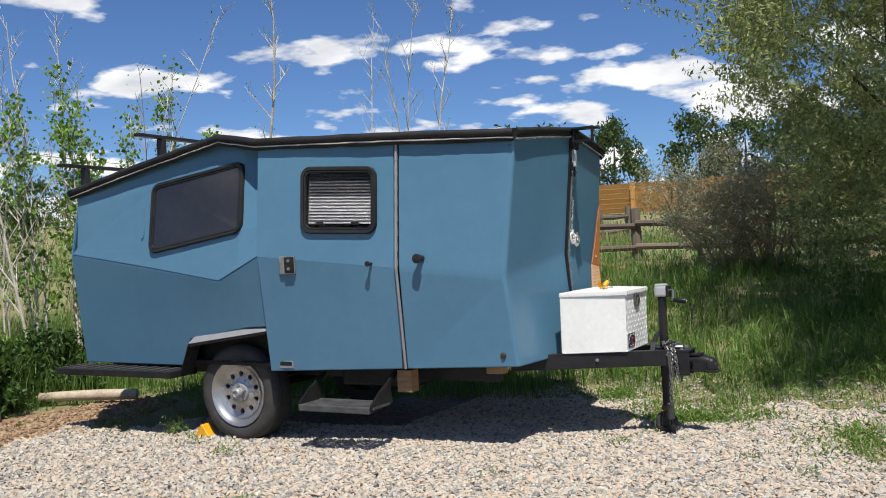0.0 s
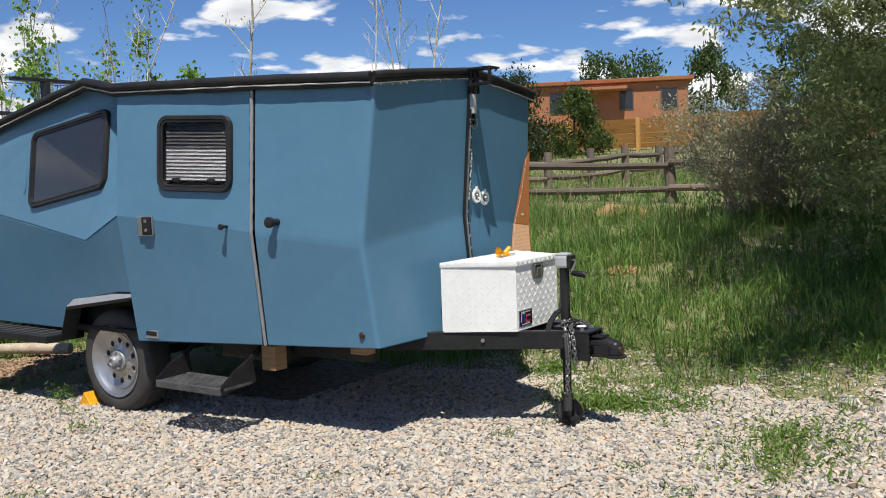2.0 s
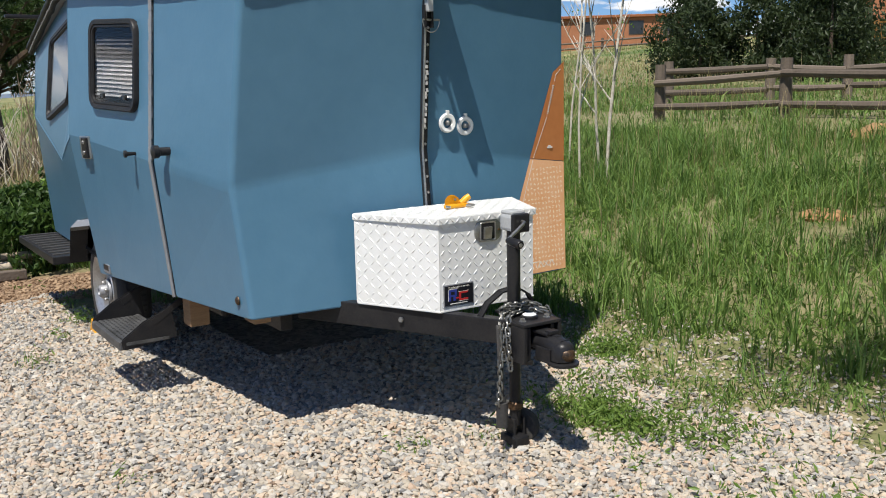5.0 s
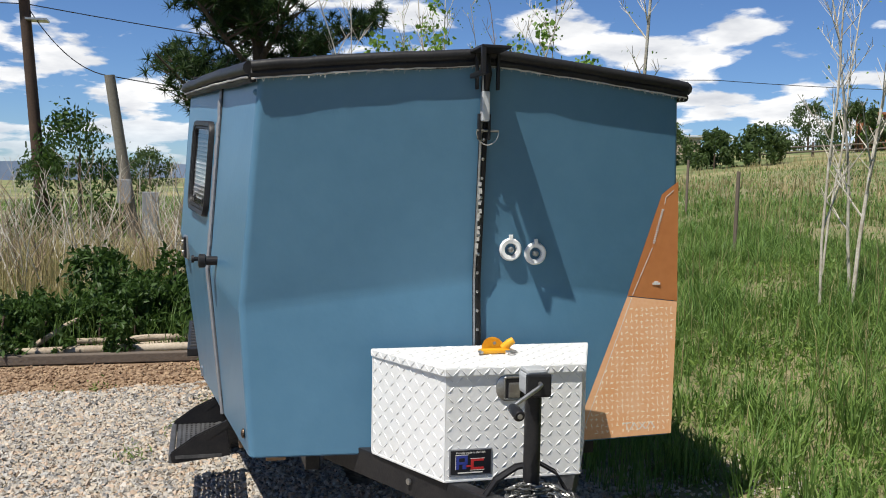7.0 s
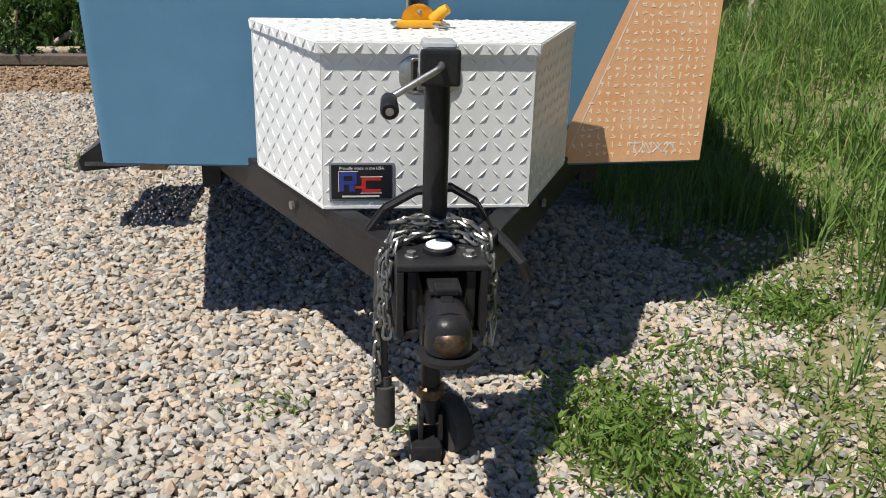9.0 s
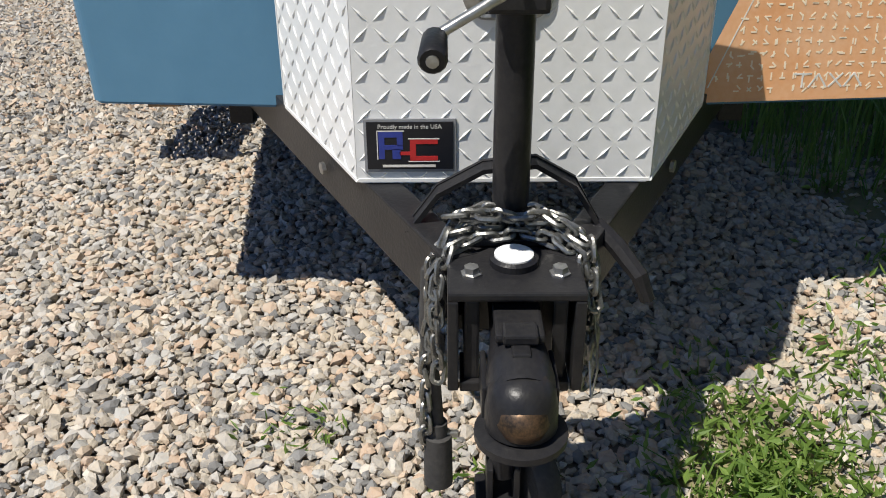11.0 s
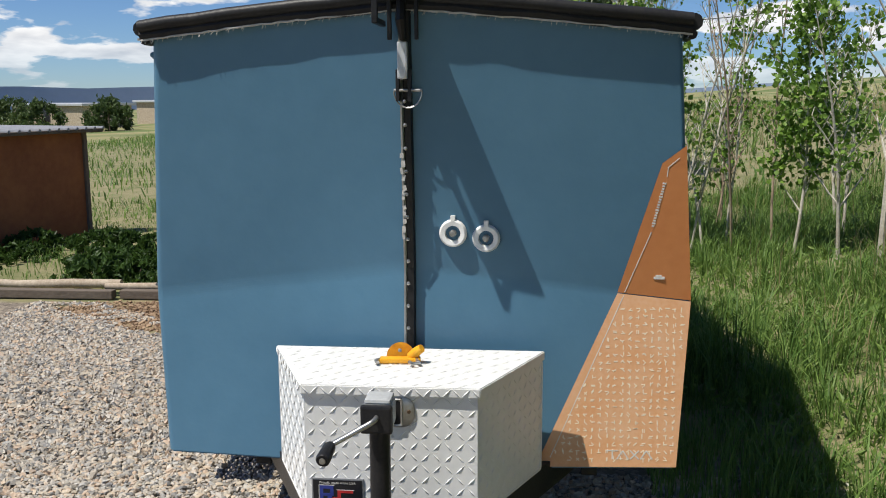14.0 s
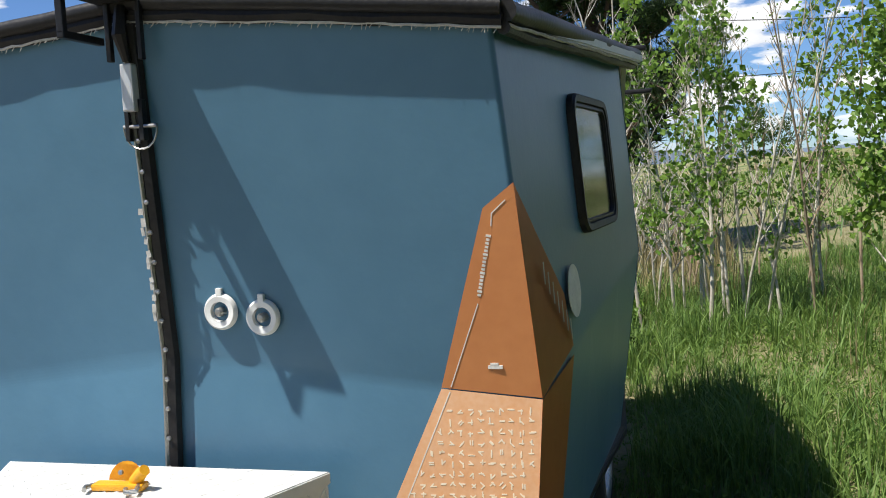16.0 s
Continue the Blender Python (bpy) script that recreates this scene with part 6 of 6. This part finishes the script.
pit = lambda x, y: (bed(x, y) > 0.5) & ~((x > -2.2) & (x < 1.0) & (y > -0.3))
close = lambda x, y: (x > 1.0) & (x < 4.1) & (y > -2.0)
stones("gravel", "loose broken tan and grey gravel stones by the tongue", spaced(1.0, 4.1, -2.0, 1.5, 0.0182, lambda x, y: pit(x, y) & close(x, y)), 0.0130, 0.014)
stones("gravel", "loose broken tan and grey gravel on the drive", spaced(-2.5, 5.4, -4.1, 1.6, 0.0205, lambda x, y: pit(x, y) & ~close(x, y)), 0.0150, 0.012, octa, ocf)
stones("gravel", "scattered gravel among the weeds", scatter(11000, 1.2, 5.5, -1.2, 2.0, wild), 0.0120, 0.004, octa, ocf)

chips = scatter(9000, -2.6, -0.9, -4.2, 0.4, lambda x, y: (np.hypot((x + 2.2) / 0.70, (y + 1.6) / 2.1) < 1.05))
mulch_obj = stones("bark_mulch", "brown bark mulch by the timber edging", chips, 0.014, 0.006)
mulch_obj.data.materials.clear()
mulch_obj.data.materials.append(mat("bark_chip", (0.40, 0.28, 0.17), (0.16, 0.095, 0.055), 5, 0.9, island=0.7))

# ---- timber edging and logs ----
for k in range(3):
    y0 = -1.0 - k * 2.45
    o = part("edging_timber", B((-2.74, y0 - 2.42, -0.02), (-2.64, y0, 0.06), pose(0, 0, 0, 0, 0, 0.6 * (k - 1)), 0.008), OLDWOOD)
    tagged(o, "weathered timber edging between gravel and plants", "timber", "edging timbers")
for k, (a, b, r) in enumerate((((-2.92, -1.05, 0.06), (-2.86, -3.6, 0.06), 0.045), ((-3.05, -0.6, 0.14), (-2.98, -2.15, 0.13), 0.035), ((-3.12, -0.7, 0.05), (-3.1, -2.3, 0.05), 0.04), ((-2.95, -3.5, 0.06), (-2.9, -6.0, 0.06), 0.045), ((-2.95, -2.55, 0.08), (-3.25, -2.05, 0.36), 0.025), ((-2.2, 0.15, 0.05), (-3.6, -0.6, 0.06), 0.05))):
    rr = random.Random(k)
    pts = [Vector(a).lerp(Vector(b), f) + Vector((rr.uniform(-0.02, 0.02), 0, rr.uniform(-0.012, 0.012))) for f in (0, 0.2, 0.4, 0.6, 0.8, 1)]
    o = part("log", T(pts, [r, r * 1.05, r * 0.95, r * 0.9, r * 0.85, r * 0.75], 10), LOGWOOD, smooth=True)
    tagged(o, "peeled pale log lying along the edging", "log", "logs")

# ---- rail fences on the slope ----


def fence(name, label, pts, h, rails, m, r, group=""):
    """Round posts joined by split rails, following the ground."""
    f = thing(name, label, "fence", group, at=(pts[0][0], pts[0][1], float(land(*pts[0]))))
    off = -f.location
    rr = random.Random(len(pts))
    tops = []
    for x, y in pts:
        z = float(land(x, y))
        lean = rr.uniform(-0.03, 0.03)
        hh = h * rr.uniform(0.94, 1.08)
        part("post", T([Vector((x, y, z - 0.2)) + off, Vector((x + lean, y, z + hh)) + off], [r, r * 0.92], 9), m, f)
        tops.append((x, y, z))
    for a, b in zip(tops, tops[1:]):
        for q in rails:
            pa, pb = Vector((a[0], a[1] - r, a[2] + q + rr.uniform(-0.04, 0.04))), Vector((b[0], b[1] - r, b[2] + q + rr.uniform(-0.04, 0.04)))
            part("rail", T([pa + off, pa.lerp(pb, 0.5) + off + Vector((0, 0, -0.015)), pb + off], [r * 0.55, r * 0.65, r * 0.5], 8), m, f)
    return f


fence("rail_fence", "weathered post and rail fence across the slope", [(-4.9, 9.3), (-2.55, 9.4), (0.06, 9.55), (2.6, 9.8), (5.4, 10.1), (8.5, 10.4)], 0.88, (0.22, 0.62), OLDWOOD, 0.095)
fence("rail_fence", "weathered rail fence farther up the slope", [(-6.6, 11.4), (-5.2, 12.6), (-4.37, 13.8), (-3.83, 14.95), (-3.44, 16.05), (-3.3, 17.9), (-3.2, 20.2)], 0.90, (0.3, 0.66), OLDWOOD, 0.10)
fence("rail_fence", "grey rail fence on the far ridge", [(-74 + k * 6.5, 52 + k * 1.2) for k in range(9)], 1.2, (0.4, 0.9), OLDWOOD, 0.13)
plank_fence = thing("plank_fence", "new orange horizontal plank fence before the house", "fence", at=(-12, 38, float(land(-12, 38))))
off = -plank_fence.location
ends = ((-21.0, 39.5), (-16.0, 38.6), (-12.0, 38.0), (-8.0, 37.6), (-4.2, 37.4), (0, 37.2), (4.5, 37.0))
for a, b in zip(ends, ends[1:]):
    za, zb = float(land(*a)), float(land(*b))
    part("post", B((a[0] - 0.09, a[1] - 0.16, za - 0.2), (a[0] + 0.09, a[1] + 0.02, za + 1.6), Matrix.Translation(off)), NEWWOOD, plank_fence)
    for k in range(6):
        bm = bmesh.new()
        z0 = 0.12 + k * 0.24
        vs = [bm.verts.new(Vector(p) + off) for p in ((a[0], a[1], za + z0), (b[0], b[1], zb + z0), (b[0], b[1], zb + z0 + 0.225), (a[0], a[1], za + z0 + 0.225))]
        bm.faces.new(vs)
        bmesh.ops.solidify(bm, geom=list(bm.faces), thickness=0.04)
        part("plank", bm, NEWWOOD, plank_fence)

# ---- houses, shed ----


def house(name, label, x, y, w, d, h, turn, m, windows, roof_m, zoff=0.0):
    z = float(land(x, y)) + zoff
    t = thing(name, label, "house", at=(x, y, z))
    t.rotation_euler = (0, 0, radians(turn))
    part("wall", B((-w / 2, -d / 2, -1.5), (w / 2, d / 2, h), bevel=0.06), m, t)
    part("roof", B((-w / 2 - 0.35, -d / 2 - 0.35, h), (w / 2 + 0.35, d / 2 + 0.35, h + 0.28), bevel=0.05), roof_m, t)
    for wx, wz, ww, wh in windows:
        win = part("window", B((wx - ww / 2 - 0.07, -d / 2 - 0.04, wz - 0.07), (wx + ww / 2 + 0.07, -d / 2 + 0.02, wz + wh + 0.07)), OLDWOOD, t)
        part("pane", B((wx - ww / 2, -d / 2 - 0.06, wz), (wx + ww / 2, -d / 2 - 0.035, wz + wh)), DARKGLASS, win)
    return t


hs = house("adobe_house", "low terracotta adobe house on the hill", -22.8, 56.5, 12.5, 7, 2.75, 24, ADOBE, ((-2.5, 0.9, 0.9, 1.3), (2.2, 1.0, 0.8, 1.2), (5.0, 0.9, 1.0, 1.3)), RUSTWALL, 0.25)
part("porch_roof", B((-1.2, -5.4, 2.2), (2.2, -3.4, 2.4), bevel=0.03), ADOBE, hs)
part("side_window", B((6.22, -0.6, 0.9), (6.32, 0.5, 2.1)), DARKGLASS, hs)
part("side_window", B((6.22, 1.6, 0.9), (6.32, 2.4, 2.1)), DARKGLASS, hs)
house("adobe_house", "long earth-coloured house on the far ridge", -69, 70, 17, 8, 2.6, 48, ADOBE, ((-6, 0.9, 1.2, 1.3), (-2, 0.9, 1.2, 1.3), (3, 0.9, 1.4, 1.3), (6.5, 0.7, 1.2, 1.6)), RUSTWALL, 0.2)
shed = thing("shed", "small rust-orange shed with a flat corrugated roof", "shed", at=(-5.97, -7.63, float(land(-5.97, -7.63))))
shed.rotation_euler = (0, 0, radians(-17.8))
part("wall", B((-1.6, -1.3, -0.3), (1.9, 1.3, 1.50), bevel=0.02), RUSTWALL, shed)
part("roof", B((-1.80, -1.5, 1.50), (2.1, 1.5, 1.545), bevel=0.01), OLDWOOD, shed)
for k in range(24):
    x = -1.77 + k * 0.16
    part("roof_rib", T([(x, -1.5, 1.555), (x, 1.53, 1.555)], 0.022, 6), GALV, shed)
part("corner_post", B((-1.64, 1.26, -0.3), (-1.58, 1.34, 1.5), bevel=0.006), OLDWOOD, shed)
for k, (x, y, w) in enumerate(((-95, -52, 14), (-112, -46, 10), (-100, 56, 8))):
    house("far_house", "pale low house in the distance", x, y, w, 6, 2.6, 60, LOGWOOD, ((0, 0.9, 1.2, 1.2),), ALU)

# ---- utility poles and wires ----
pole = thing("utility_pole", "tall dark wooden utility pole with a grey transformer", "utility pole", at=(-20.2, -5.0, float(land(-20.2, -5.0))))
part("shaft", T([(0, 0, -0.5), (0.2, -0.66, 9.6)], [0.16, 0.12], 12), POLE, pole, smooth=True)
part("transformer", lathe([(0, 0), (0.24, 0.02), (0.26, 0.06), (0.26, 0.80), (0.22, 0.88), (0, 0.90)], pose(0.35, -0.92, 6.75), 20), GALV, pole, "grey transformer can", smooth=True)
part("bracket", B((0.1, -0.75, 6.95), (0.25, -0.5, 7.4)), BLACK, pole)
part("lamp_arm", B((0.0, -0.36, 5.55), (0.5, 0.16, 5.60)), STEEL, pole)
post = thing("utility_pole", "short leaning grey service pole", "utility pole", at=(-19.0, -3.0, float(land(-19.0, -3.0))))
part("shaft", T([(0, 0.35, -0.4), (0.1, -0.28, 4.1)], [0.15, 0.13], 12), GREYWOOD, post, smooth=True)
part("meter_box", B((0.1, -0.1, 0.9), (0.35, 0.22, 1.5), bevel=0.02), GALV, post)
part("cabinet", B((0.2, 0.5, 0.0), (0.6, 0.9, 1.2), bevel=0.02), GALV, post)


def wire(name, a, b, sag, r=0.014):
    pts = [Vector(a).lerp(Vector(b), f) - Vector((0, 0, sag * 4 * f * (1 - f))) for f in np.linspace(0, 1, 17)]
    return tagged(part(name, T(pts, r, 5), TRIM), "thin black overhead wire", "wire", "overhead wires")


wire("overhead_wire", (-20.1, -5.4, 5.9), (-18.9, -3.25, 4.05), 0.4)
wire("overhead_wire", (-20.1, -5.4, 5.9), (-26, 18, 5.6), 0.5)
wire("overhead_wire", (-26, 18, 5.6), (-40, 60, 9), 0.6)
wire("overhead_wire", (-20.1, -5.4, 5.9), (-14, -40, 5.6), 0.4)
wire("overhead_wire", (-18.9, -3.25, 4.05), (-28, 10, 4.8), 0.5)
# small wooden bench and posts in the brush
bench = thing("garden_bench", "small rough wooden bench in the grass", "bench", at=(-8.6, -0.75, float(land(-8.6, -0.75))))
part("seat", B((-0.15, -0.3, 0.42), (0.15, 0.3, 0.48), bevel=0.01), LOGWOOD, bench)
for x, y in ((-0.1, -0.24), (0.1, -0.24), (-0.1, 0.24), (0.1, 0.24)):
    part("leg", B((x - 0.03, y - 0.03, -0.05), (x + 0.03, y + 0.03, 0.42)), OLDWOOD, bench)
for k, (x, y, h) in enumerate(((-9.5, -4.3, 1.1), (-13.0, -5.2, 1.2), (-20, -10, 1.4), (-6.0, 6.4, 1.2), (-12, 9.0, 1.2))):
    o = part("fence_stake", T([(x, y, float(land(x, y)) - 0.1), (x + 0.03, y, float(land(x, y)) + h)], 0.028, 7), OLDWOOD)
    tagged(o, "thin weathered stake standing in the grass", "stake", "stakes")
# earth heap and bare patch on the slope
for k, (x, y, r) in enumerate(((-0.3, 8.2, 0.36), (1.35, 4.55, 0.17))):
    bm = bmesh.new()
    bmesh.ops.create_icosphere(bm, subdivisions=3, radius=1)
    for v in bm.verts:
        v.co = Vector((v.co.x * r * 1.3, v.co.y * r, v.co.z * r * 0.45)) * (1 + 0.25 * noise.noise(v.co * 2.3))
        v.co += Vector((x, y, float(land(x, y))))
    tagged(part("earth_heap", bm, mat("bare_earth_%d" % k, (0.42, 0.24, 0.11), (0.30, 0.17, 0.08), 3, 0.95, bump=0.5), smooth=True), "small heap of bare tan earth in the grass", "earth", "earth heaps")
# hills on the horizon, the blue of haze put into their colour
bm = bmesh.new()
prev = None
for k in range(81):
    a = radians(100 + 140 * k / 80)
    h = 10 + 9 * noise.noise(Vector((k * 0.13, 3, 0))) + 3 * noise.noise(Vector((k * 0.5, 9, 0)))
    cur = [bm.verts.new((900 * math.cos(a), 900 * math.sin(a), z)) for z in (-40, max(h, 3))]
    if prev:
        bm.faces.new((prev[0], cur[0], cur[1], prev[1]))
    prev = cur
tagged(part("backdrop", bm, mat("haze_blue_hills", (0.36, 0.44, 0.55), (0.32, 0.40, 0.50), 0.02, 0.95), smooth=True), "distant hills on the horizon, coloured with the blue of haze", "backdrop", kind="structure")
